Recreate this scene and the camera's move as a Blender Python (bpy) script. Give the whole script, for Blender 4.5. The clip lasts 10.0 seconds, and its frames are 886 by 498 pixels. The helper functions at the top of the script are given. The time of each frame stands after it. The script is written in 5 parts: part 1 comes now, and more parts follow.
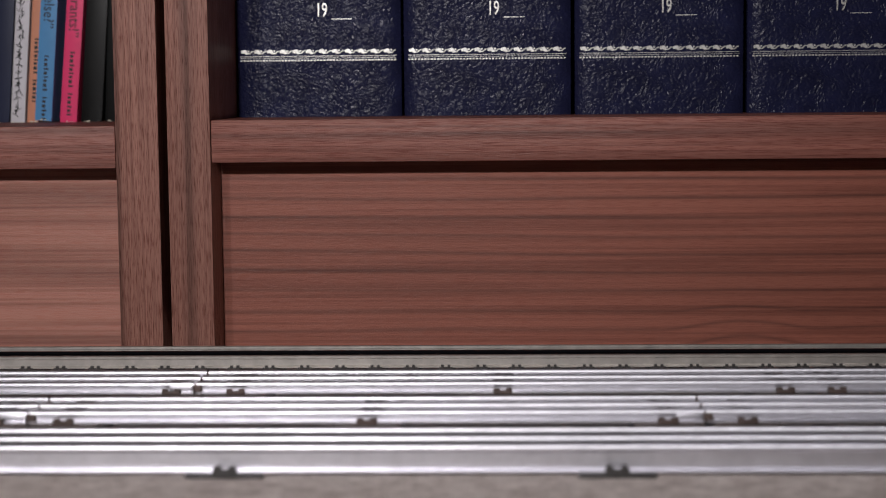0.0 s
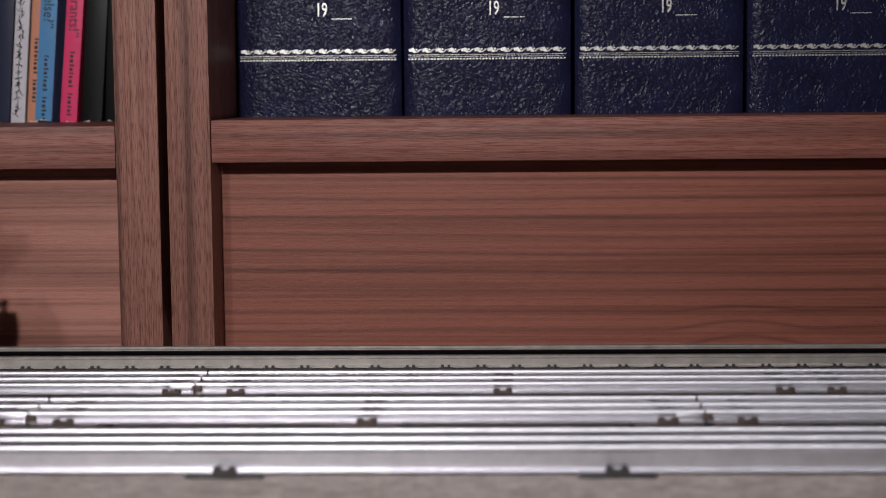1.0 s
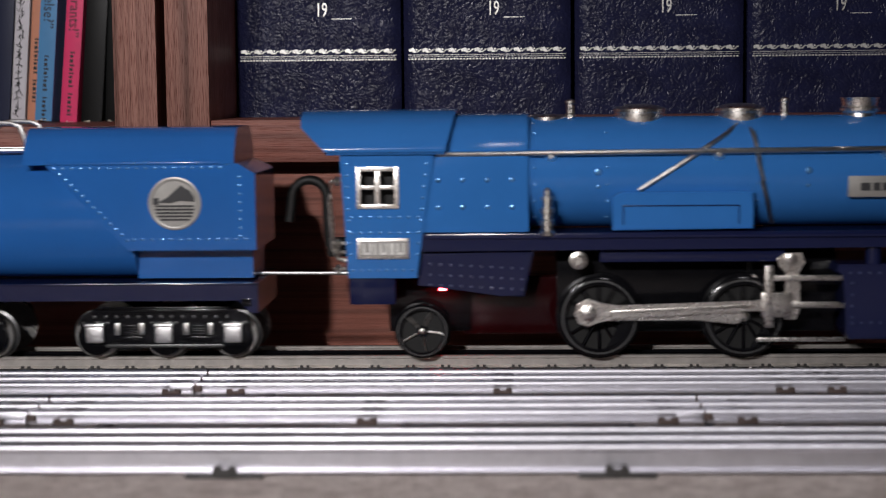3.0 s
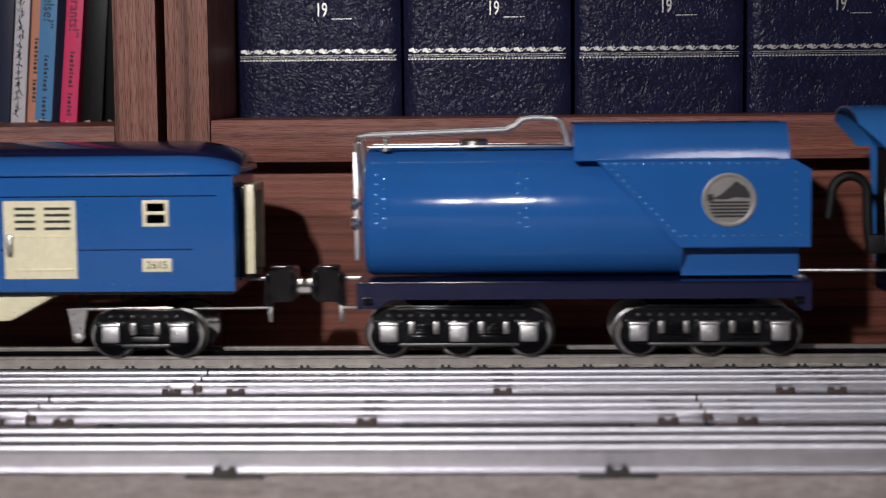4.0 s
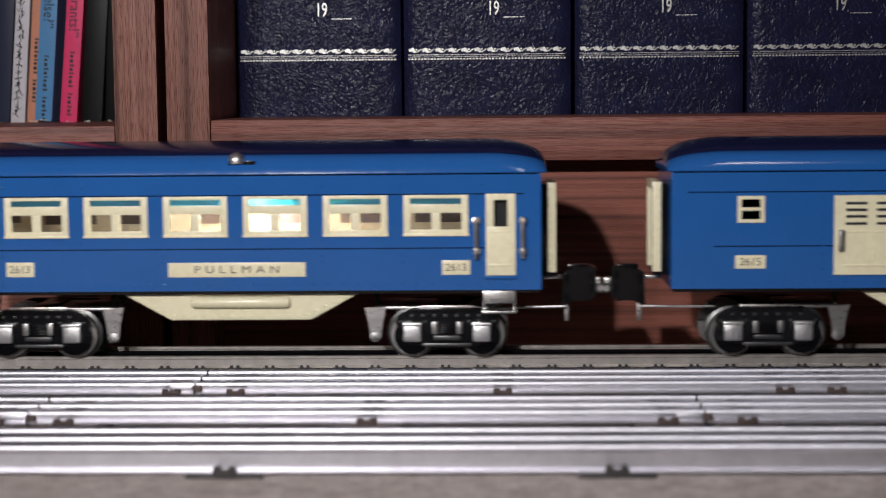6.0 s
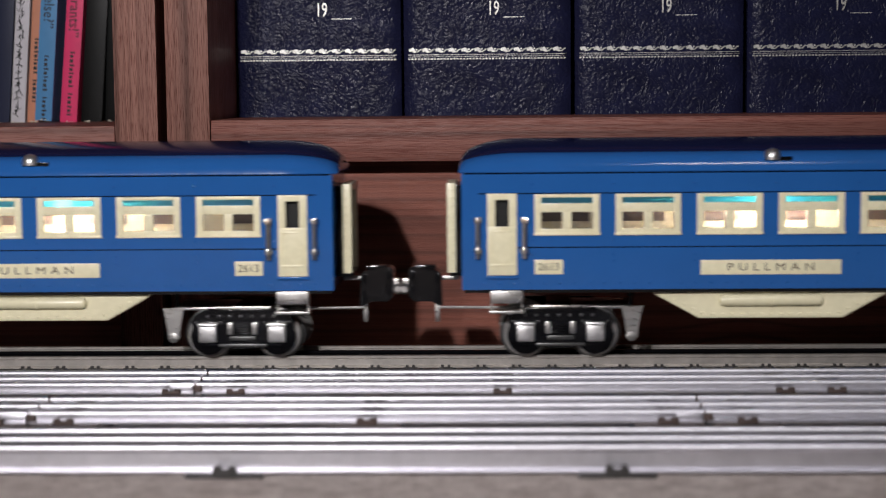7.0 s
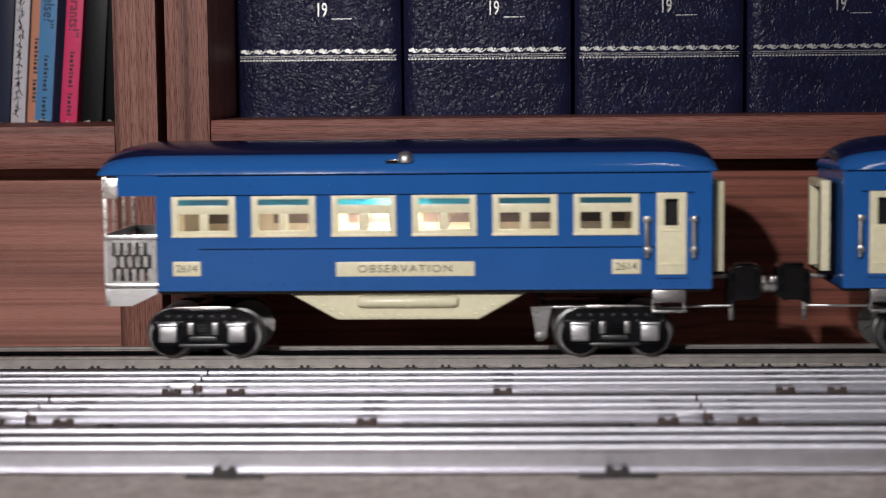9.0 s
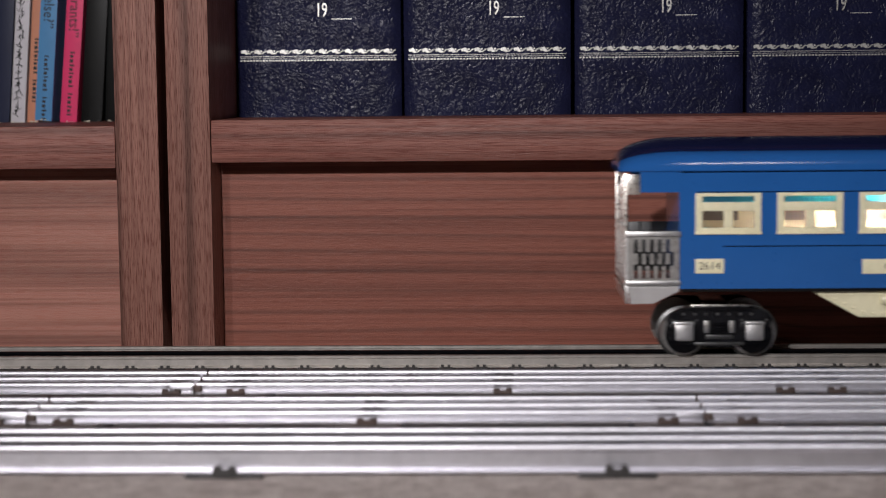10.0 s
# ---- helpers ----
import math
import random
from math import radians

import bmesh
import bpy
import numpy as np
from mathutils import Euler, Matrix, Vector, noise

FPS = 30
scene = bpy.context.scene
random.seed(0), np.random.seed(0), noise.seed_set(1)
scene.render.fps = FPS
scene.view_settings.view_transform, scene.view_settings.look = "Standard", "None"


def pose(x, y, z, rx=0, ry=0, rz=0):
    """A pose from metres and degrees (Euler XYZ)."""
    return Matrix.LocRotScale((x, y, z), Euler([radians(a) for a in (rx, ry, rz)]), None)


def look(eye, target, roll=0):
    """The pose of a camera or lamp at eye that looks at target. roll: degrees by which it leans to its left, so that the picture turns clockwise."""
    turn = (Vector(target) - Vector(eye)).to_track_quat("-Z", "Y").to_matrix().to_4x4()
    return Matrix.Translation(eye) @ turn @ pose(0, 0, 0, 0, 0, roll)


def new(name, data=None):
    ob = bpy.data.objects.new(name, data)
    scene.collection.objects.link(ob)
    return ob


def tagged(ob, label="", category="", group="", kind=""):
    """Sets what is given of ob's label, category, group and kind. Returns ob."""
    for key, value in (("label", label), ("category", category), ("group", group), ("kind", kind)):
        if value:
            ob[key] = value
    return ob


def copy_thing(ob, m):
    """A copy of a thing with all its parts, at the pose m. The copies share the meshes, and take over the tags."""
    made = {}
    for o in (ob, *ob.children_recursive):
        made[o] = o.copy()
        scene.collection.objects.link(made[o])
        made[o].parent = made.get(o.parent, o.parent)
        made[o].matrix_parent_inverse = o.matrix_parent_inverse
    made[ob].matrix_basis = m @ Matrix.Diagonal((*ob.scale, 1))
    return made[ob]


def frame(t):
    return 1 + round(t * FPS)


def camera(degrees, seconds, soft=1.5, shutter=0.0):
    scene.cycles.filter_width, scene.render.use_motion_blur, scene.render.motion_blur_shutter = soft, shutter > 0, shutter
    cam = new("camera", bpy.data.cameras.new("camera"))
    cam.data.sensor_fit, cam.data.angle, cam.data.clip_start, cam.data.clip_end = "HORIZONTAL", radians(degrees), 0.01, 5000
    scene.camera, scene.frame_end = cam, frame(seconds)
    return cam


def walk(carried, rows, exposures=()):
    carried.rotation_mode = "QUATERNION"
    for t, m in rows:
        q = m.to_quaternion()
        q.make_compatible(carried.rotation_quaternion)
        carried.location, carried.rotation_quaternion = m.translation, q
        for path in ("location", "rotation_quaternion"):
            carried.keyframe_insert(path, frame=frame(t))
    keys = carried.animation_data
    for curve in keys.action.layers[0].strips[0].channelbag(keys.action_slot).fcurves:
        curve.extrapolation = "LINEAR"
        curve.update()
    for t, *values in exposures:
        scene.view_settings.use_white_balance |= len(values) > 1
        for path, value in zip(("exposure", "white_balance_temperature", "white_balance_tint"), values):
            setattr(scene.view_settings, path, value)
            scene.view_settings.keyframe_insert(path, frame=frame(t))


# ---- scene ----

# ---- camera: it stands still on the carpet in front of the tracks ----
cam = camera(29.96, 10.0, soft=0.75, shutter=0.22)
EYE = Matrix.Translation((0.031, -0.80, 0.1319)) @ pose(0, 0, 0, 84.5, 0, 2.2) @ pose(0, 0, 0, 0, 0, -0.55)
walk(cam, [(0.0, EYE), (10.0, EYE)], exposures=[(0.0, 0.0), (10.0, 0.0)])
cam.data.dof.use_dof = True
cam.data.dof.focus_distance = 0.91
cam.data.dof.aperture_fstop = 10.0

# ---- light: two small lamps on a stand beside the camera, and two fills added overhead ----
world = bpy.data.worlds.new("room_dark")
scene.world = world
world.use_nodes = True
world.node_tree.nodes["Background"].inputs[0].default_value = (0.9, 0.95, 1.0, 1)
world.node_tree.nodes["Background"].inputs[1].default_value = 0.002


def lamp(name, at, towards, watts, size, colour, cone, blend=0.6):
    data = bpy.data.lights.new(name, "SPOT")
    data.energy, data.shadow_soft_size, data.color = watts, size, colour
    data.spot_size, data.spot_blend = radians(cone), blend
    ob = new(name, data)
    ob.matrix_world = look(at, towards)
    return ob


lamp("key_spot", (-0.182, -0.937, 0.405), (-0.36, 0.1, 0.06), 23.5, 0.014, (1.0, 0.955, 0.965), 100, 0.9)
lamp("second_spot", (-0.396, -1.11, 0.455), (-0.08, 0.1, 0.06), 11.0, 0.024, (1.0, 0.97, 0.98), 120)
# unseen lamp added to brighten the tracks and carpet at the right
lamp("desk_spot", (0.30, -0.90, 0.95), (0.20, -0.34, 0.0), 16, 0.10, (0.99, 0.965, 1.0), 40, 1.0)
# weak unseen area light added overhead to lift the upward faces
overhead_data = bpy.data.lights.new("ceiling_panel", "AREA")
overhead_data.shape, overhead_data.size, overhead_data.size_y = "RECTANGLE", 2.4, 1.2
overhead_data.energy, overhead_data.color = 0.5, (0.97, 0.98, 1.0)
new("ceiling_panel", overhead_data).matrix_world = look((0.1, -1.0, 2.37), (0.1, -1.0, 0.0))


# ---- materials ----
def mat(name, colour, rough=0.5, metal=0.0, coat=0.0, spec=0.5):
    m = bpy.data.materials.new(name)
    m.use_nodes = True
    b = m.node_tree.nodes["Principled BSDF"]
    b.inputs["Base Color"].default_value = (*colour, 1)
    b.inputs["Roughness"].default_value = rough
    b.inputs["Metallic"].default_value = metal
    b.inputs["Coat Weight"].default_value = coat
    b.inputs["Specular IOR Level"].default_value = spec
    return m


def tools(m):
    t = m.node_tree

    def node(kind, **inputs):
        n = t.nodes.new(kind)
        for k, v in inputs.items():
            n.inputs[k].default_value = v
        return n
    return t, node, t.nodes["Principled BSDF"]


def ramp(t, fac, stops):
    r = t.nodes.new("ShaderNodeValToRGB")
    e = r.color_ramp.elements
    while len(e) < len(stops):
        e.new(0.5)
    for k, (p, c) in enumerate(stops):
        e[k].position, e[k].color = p, (*c, 1)
    t.links.new(fac, r.inputs[0])
    return r.outputs[0]


def mapped(t, node, scale, turn=(0, 0, 0)):
    c = t.nodes.new("ShaderNodeTexCoord")
    mp = node("ShaderNodeMapping")
    mp.inputs["Scale"].default_value = scale
    mp.inputs["Rotation"].default_value = turn
    t.links.new(c.outputs["Object"], mp.inputs[0])
    return mp.outputs[0]


def bump(t, node, b, height, strength, distance):
    n = node("ShaderNodeBump", Strength=strength, Distance=distance)
    t.links.new(height, n.inputs["Height"])
    t.links.new(n.outputs[0], b.inputs["Normal"])


def worn(m, colour, scale=60.0, spread=0.12, rough=(0.25, 0.4), relief=0.0):
    """Faint uneven colour and gloss, as on handled paint and metal."""
    t, node, b = tools(m)
    v = mapped(t, node, (1, 1, 1))
    n = node("ShaderNodeTexNoise", Scale=scale, Detail=6.0, Roughness=0.65)
    t.links.new(v, n.inputs[0])
    lo, hi = tuple(c * (1 - spread) for c in colour), tuple(min(1, c * (1 + spread)) for c in colour)
    t.links.new(ramp(t, n.outputs[0], [(0.3, lo), (0.7, hi)]), b.inputs["Base Color"])
    n2 = node("ShaderNodeTexNoise", Scale=scale * 9, Detail=4.0)
    t.links.new(v, n2.inputs[0])
    t.links.new(ramp(t, n2.outputs[0], [(0.3, (rough[0],) * 3), (0.7, (rough[1],) * 3)]), b.inputs["Roughness"])
    if relief:
        bump(t, node, b, n2.outputs[0], relief, 0.0004)
    return m


def enamel(name, colour, rough=(0.13, 0.20), spec=0.5):
    return worn(mat(name, colour, 0.15, 0, 0.0, spec), colour, 30, 0.05, rough, 0.012)


BLUE = enamel("blue_enamel", (0.020, 0.114, 0.375), (0.09, 0.15), 0.36)
NAVY = enamel("navy_enamel", (0.008, 0.011, 0.045))
CREAM = enamel("cream_enamel", (0.87, 0.81, 0.56), (0.22, 0.32))
BLACK = enamel("black_enamel", (0.004, 0.004, 0.005), (0.10, 0.18), 0.32)
RED = enamel("red_enamel", (0.016, 0.0012, 0.002))
LOCOBLUE = enamel("light_blue_enamel", (0.030, 0.150, 0.435), (0.10, 0.16), 0.36)
# rivet heads in lighter copies of the enamels: their glints are painted in
BLUEGLINT = worn(mat("glint_blue_rivet", (0.09, 0.26, 0.55), 0.25, 0.55), (0.10, 0.28, 0.56), 200, 0.3, (0.16, 0.3))
NAVYGLINT = worn(mat("glint_navy_rivet", (0.04, 0.05, 0.11), 0.3, 0.3), (0.05, 0.06, 0.13), 200, 0.3, (0.2, 0.35))
NICKEL = worn(mat("nickel", (0.86, 0.82, 0.76), 0.3, 1.0), (0.88, 0.84, 0.78), 80, 0.06, (0.22, 0.36))
BRIGHT = worn(mat("bright_plating", (0.86, 0.85, 0.84), 0.35, 0.95), (0.86, 0.85, 0.84), 80, 0.06, (0.28, 0.42))
MIDSTEEL = worn(mat("tyre_steel", (0.50, 0.49, 0.47), 0.3, 1.0), (0.50, 0.49, 0.47), 90, 0.15, (0.26, 0.38))
DARKSTEEL = worn(mat("dark_steel", (0.10, 0.10, 0.10), 0.4, 0.8), (0.10, 0.10, 0.10), 90, 0.15, (0.3, 0.45))
STEEL = worn(mat("wheel_steel", (0.55, 0.54, 0.52), 0.3, 1.0), (0.55, 0.54, 0.52), 90, 0.1, (0.25, 0.42))
GREYWHEEL = worn(mat("grey_cast_wheel", (0.065, 0.07, 0.075), 0.5, 0.1), (0.065, 0.07, 0.075), 90, 0.1, (0.4, 0.55))
PLATE = worn(mat("etched_plate", (0.30, 0.29, 0.27), 0.45, 0.3), (0.30, 0.29, 0.27), 120, 0.1, (0.3, 0.45))
INK = mat("black_ink", (0.02, 0.02, 0.022), 0.6)
BROWNINK = mat("brown_ink", (0.10, 0.07, 0.04), 0.6)
SILVERINK = worn(mat("silver_foil", (0.62, 0.61, 0.58), 0.42, 0.45), (0.62, 0.61, 0.58), 260, 0.25, (0.3, 0.5))
# black of the rubber hose, and of sheets added to darken openings
DULLBLACK = mat("dull_black", (0.006, 0.006, 0.006), 0.55, 0, 0, 0.3)
TEAL = mat("teal_celluloid", (0.05, 0.44, 0.68), 0.3)
TEAL.node_tree.nodes["Principled BSDF"].inputs["Transmission Weight"].default_value = 0.85
TINPLATE = worn(mat("tinplate_rail", (0.60, 0.60, 0.64), 0.3, 1.0), (0.62, 0.61, 0.65), 140, 0.08, (0.35, 0.50), 0.05)
DULLRAIL = worn(mat("weathered_rail", (0.48, 0.45, 0.41), 0.4, 0.75), (0.48, 0.45, 0.42), 120, 0.18, (0.3, 0.5), 0.1)
TIE = worn(mat("tie_black", (0.022, 0.019, 0.018), 0.6), (0.022, 0.019, 0.018), 150, 0.3, (0.5, 0.7), 0.2)
RUSTTIE = worn(mat("tie_brown", (0.07, 0.048, 0.042), 0.6, 0.3), (0.07, 0.048, 0.042), 150, 0.3, (0.5, 0.7), 0.2)
PAPER = worn(mat("page_paper", (0.70, 0.64, 0.52), 0.8), (0.70, 0.64, 0.52), 200, 0.1, (0.8, 0.9))
WALLPAINT = worn(mat("wall_paint", (0.34, 0.32, 0.30), 0.8), (0.34, 0.32, 0.30), 3, 0.08, (0.8, 0.9))
CEILPAINT = worn(mat("ceiling_paint", (0.5, 0.5, 0.49), 0.9), (0.5, 0.5, 0.49), 3, 0.04, (0.85, 0.95))


def glow(name, colour, strength):
    m = mat(name, colour, 0.4)
    b = m.node_tree.nodes["Principled BSDF"]
    b.inputs["Emission Color"].default_value = (*colour, 1)
    b.inputs["Emission Strength"].default_value = strength
    return m


EMBER = glow("firebox_ember", (1.0, 0.02, 0.03), 160.0)
BULB = glow("bulb_glow", (1.0, 0.92, 0.78), 800.0)
FARBLOCK = worn(mat("dark_brown_sheet", (0.055, 0.036, 0.028), 0.4), (0.055, 0.036, 0.028), 60, 0.2, (0.3, 0.5))
LINING = worn(mat("tan_card_lining", (0.34, 0.27, 0.18), 0.7), (0.34, 0.27, 0.18), 80, 0.15, (0.6, 0.8))


def wood(name, along, dark, light, seed=0.0, bands=3.0, pore=0.6, figure=0.0):
    """Red-brown veneer: broad bands bent by noise, fine pores, along x or z."""
    m = mat(name, light, 0.45, 0, 0.0, 0.28)
    t, node, b = tools(m)
    stretch = (1.2, 9, 9) if along == "x" else (9, 9, 1.2)
    v = mapped(t, node, stretch)
    add = node("ShaderNodeVectorMath")
    add.operation = "ADD"
    add.inputs[1].default_value = (seed, seed * 0.7, seed * 1.3)
    t.links.new(v, add.inputs[0])
    info = t.nodes.new("ShaderNodeObjectInfo")
    mul = node("ShaderNodeVectorMath")
    mul.operation = "SCALE"
    mul.inputs[0].default_value = (7, 3, 5)
    t.links.new(info.outputs["Random"], mul.inputs["Scale"])
    add2 = node("ShaderNodeVectorMath")
    add2.operation = "ADD"
    t.links.new(add.outputs[0], add2.inputs[0])
    t.links.new(mul.outputs[0], add2.inputs[1])
    w = t.nodes.new("ShaderNodeTexWave")
    w.wave_type, w.bands_direction = "BANDS", "Z" if along == "x" else "X"
    w.inputs["Scale"].default_value = bands
    w.inputs["Distortion"].default_value = 4.2
    w.inputs["Detail"].default_value = 2.0
    w.inputs["Detail Scale"].default_value = 0.55
    t.links.new(add2.outputs[0], w.inputs[0])
    big = node("ShaderNodeTexNoise", Scale=1.6, Detail=3.0)
    t.links.new(add2.outputs[0], big.inputs[0])
    if figure:
        # the grain bows over a knot low in the board
        knot = t.nodes.new("ShaderNodeTexCoord")
        away = node("ShaderNodeVectorMath")
        away.operation = "SUBTRACT"
        away.inputs[1].default_value = (0.170, 0.0, -0.012)
        t.links.new(knot.outputs["Object"], away.inputs[0])
        flat = node("ShaderNodeVectorMath")
        flat.operation = "MULTIPLY"
        flat.inputs[1].default_value = (26.0, 0.0, 30.0)
        t.links.new(away.outputs[0], flat.inputs[0])
        far = node("ShaderNodeVectorMath")
        far.operation = "LENGTH"
        t.links.new(flat.outputs[0], far.inputs[0])
        lift = t.nodes.new("ShaderNodeMapRange")
        lift.interpolation_type = "SMOOTHSTEP"
        lift.inputs["From Min"].default_value, lift.inputs["From Max"].default_value = 1.3, 0.0
        lift.inputs["To Min"].default_value, lift.inputs["To Max"].default_value = 0.0, -0.07
        t.links.new(far.outputs["Value"], lift.inputs["Value"])
        push = node("ShaderNodeCombineXYZ")
        t.links.new(lift.outputs[0], push.inputs["Z"])
        bow = node("ShaderNodeVectorMath")
        bow.operation = "ADD"
        t.links.new(add2.outputs[0], bow.inputs[0])
        t.links.new(push.outputs[0], bow.inputs[1])
        t.links.new(bow.outputs[0], w.inputs[0])
    fine = (90, 2600, 2600) if along == "x" else (1900, 1900, 95)
    pores = node("ShaderNodeTexNoise", Scale=1.0, Detail=4.0, Roughness=0.6)
    t.links.new(mapped(t, node, fine), pores.inputs[0])
    mid = tuple((a * 0.5 + c * 0.5) for a, c in zip(dark, light))
    c1 = ramp(t, w.outputs["Fac"], [(0.0, mid), (0.10, tuple(0.6 * v + 0.4 * u for v, u in zip(light, mid))), (0.35, tuple(0.93 * v + 0.07 * u for v, u in zip(light, mid))), (1.0, light)])
    c2 = ramp(t, pores.outputs[0], [(0.34, tuple(min(1, 4.6 * v) for v in dark)), (0.52, (1, 1, 1))])
    c3 = ramp(t, big.outputs[0], [(0.3, (0.72, 0.70, 0.68)), (0.65, (1.0, 1.0, 1.0))])
    lines = node("ShaderNodeTexNoise", Scale=1.0, Detail=2.0, Distortion=0.4)
    streak = (3.2, 420, 420) if along == "x" else (420, 420, 4.0)
    t.links.new(mapped(t, node, streak), lines.inputs[0])
    c4 = ramp(t, lines.outputs[0], [(0.34, (0.55, 0.50, 0.49)), (0.56, (1.0, 1.0, 1.0))])
    mixes = []
    for fac in (pore, 0.8, 0.7):
        mx = t.nodes.new("ShaderNodeMix")
        mx.data_type, mx.blend_type = "RGBA", "MULTIPLY"
        mx.inputs[0].default_value = fac
        mixes.append(mx)
    t.links.new(c1, mixes[0].inputs[6])
    t.links.new(c2, mixes[0].inputs[7])
    t.links.new(mixes[0].outputs[2], mixes[1].inputs[6])
    t.links.new(c3, mixes[1].inputs[7])
    t.links.new(mixes[1].outputs[2], mixes[2].inputs[6])
    t.links.new(c4, mixes[2].inputs[7])
    t.links.new(mixes[2].outputs[2], b.inputs["Base Color"])
    t.links.new(ramp(t, pores.outputs[0], [(0.35, (0.56,) * 3), (0.6, (0.36,) * 3)]), b.inputs["Roughness"])
    bump(t, node, b, pores.outputs[0], 0.5, 0.0004)
    return m


WOODH = wood("walnut_horizontal", "x", (0.10, 0.042, 0.034), (0.34, 0.132, 0.100), 0.0, 2.0, 0.75, 0.0)
WOODV = wood("walnut_upright", "z", (0.085, 0.046, 0.038), (0.36, 0.176, 0.138), 3.0, 1.2, 1.0, 0.0)
WOODSOFT = wood("walnut_soft", "x", (0.18, 0.085, 0.066), (0.46, 0.215, 0.165), 5.0, 0.8, 0.45, 0.0)
WOODPLAIN = wood("walnut_panel", "x", (0.09, 0.034, 0.025), (0.34, 0.118, 0.080), 8.0, 3.1, 0.35, 1.0)


def leather():
    m = mat("navy_leather", (0.012, 0.014, 0.04), 0.3, 0, 0, 0.088)
    t, node, b = tools(m)
    v = mapped(t, node, (1, 1, 1))
    n0 = node("ShaderNodeTexNoise", Scale=60.0, Detail=3.0)
    t.links.new(v, n0.inputs[0])
    mx = t.nodes.new("ShaderNodeMix")
    mx.data_type = "VECTOR"
    mx.inputs[0].default_value = 0.03
    t.links.new(v, mx.inputs[4])
    t.links.new(n0.outputs["Color"], mx.inputs[5])
    vo = node("ShaderNodeTexVoronoi", Scale=430.0)
    vo.feature = "SMOOTH_F1"
    t.links.new(mx.outputs[1], vo.inputs[0])
    n = node("ShaderNodeTexNoise", Scale=260.0, Detail=3.0)
    t.links.new(v, n.inputs[0])
    a = node("ShaderNodeMath")
    a.operation = "ADD"
    t.links.new(vo.outputs[0], a.inputs[0])
    t.links.new(n.outputs[0], a.inputs[1])
    bump(t, node, b, a.outputs[0], 0.42, 0.0012)
    t.links.new(ramp(t, n0.outputs[0], [(0.3, (0.011, 0.012, 0.034)), (0.7, (0.016, 0.018, 0.053))]), b.inputs["Base Color"])
    t.links.new(ramp(t, n.outputs[0], [(0.3, (0.17,) * 3), (0.7, (0.30,) * 3)]), b.inputs["Roughness"])
    return m


LEATHER = leather()


def carpet():
    m = mat("beige_carpet", (0.36, 0.30, 0.25), 0.95)
    t, node, b = tools(m)
    v = mapped(t, node, (1, 1, 1))
    n = node("ShaderNodeTexNoise", Scale=700.0, Detail=5.0, Roughness=0.7)
    n2 = node("ShaderNodeTexNoise", Scale=130.0, Detail=5.0, Roughness=0.65)
    t.links.new(v, n.inputs[0])
    t.links.new(v, n2.inputs[0])
    a = node("ShaderNodeMath")
    a.operation = "MULTIPLY_ADD"
    a.inputs[1].default_value = 0.5
    t.links.new(n.outputs[0], a.inputs[0])
    t.links.new(n2.outputs[0], a.inputs[2])
    t.links.new(ramp(t, a.outputs[0], [(0.60, (0.52, 0.43, 0.39)), (0.98, (0.90, 0.80, 0.75))]), b.inputs["Base Color"])
    bump(t, node, b, n.outputs[0], 0.9, 0.004)
    return m


CARPET = carpet()


# ---- mesh tools ----
U = 0.0002755   # the unit of the train's lengths, in metres


def box(bm, x0, x1, y0, y1, z0, z1, bevel=0.0):
    r = bmesh.ops.create_cube(bm, size=1.0)
    for v in r["verts"]:
        v.co = Vector(((x0 + x1) / 2 + v.co.x * (x1 - x0), (y0 + y1) / 2 + v.co.y * (y1 - y0), (z0 + z1) / 2 + v.co.z * (z1 - z0)))
    if bevel:
        es = {e for v in r["verts"] for e in v.link_edges}
        bmesh.ops.bevel(bm, geom=list(es), offset=bevel, segments=2, profile=0.6, affect="EDGES")
    return bm


def lathe(bm, prof, m=None, seg=24, hollow=False):
    """Turns (radius, height) pairs about z, then moves the whole by m; hollow: the outline is a closed ring."""
    m = m or Matrix()
    rings = []
    for r, h in prof:
        rings.append([bm.verts.new(m @ Vector((r * math.cos(2 * math.pi * k / seg), r * math.sin(2 * math.pi * k / seg), h))) for k in range(seg)])
    for a, b in zip(rings, rings[1:] + (rings[:1] if hollow else [])):
        for k in range(seg):
            bm.faces.new((a[k], a[(k + 1) % seg], b[(k + 1) % seg], b[k]))
    if not hollow:
        bm.faces.new(rings[0][::-1])
        bm.faces.new(rings[-1])
    return bm


def loft(bm, rings, closed=True, caps=True):
    vs = [[bm.verts.new(p) for p in r] for r in rings]
    n = len(vs[0])
    for a, b in zip(vs, vs[1:]):
        for k in range(n if closed else n - 1):
            bm.faces.new((a[k], a[(k + 1) % n], b[(k + 1) % n], b[k]))
    if caps:
        bm.faces.new(vs[0][::-1])
        bm.faces.new(vs[-1])
    return bm


def plate_xz(bm, outline, y0, y1, bevel=0.0):
    """An outline in x and z, drawn out from y0 to y1."""
    a = [bm.verts.new((x, y0, z)) for x, z in outline]
    b = [bm.verts.new((x, y1, z)) for x, z in outline]
    n = len(a)
    fa = bm.faces.new(a)
    bm.faces.new(b[::-1])
    for k in range(n):
        bm.faces.new((a[k], b[k], b[(k + 1) % n], a[(k + 1) % n]))
    if bevel:
        bmesh.ops.bevel(bm, geom=list(fa.edges), offset=bevel, segments=2, affect="EDGES")
    return bm


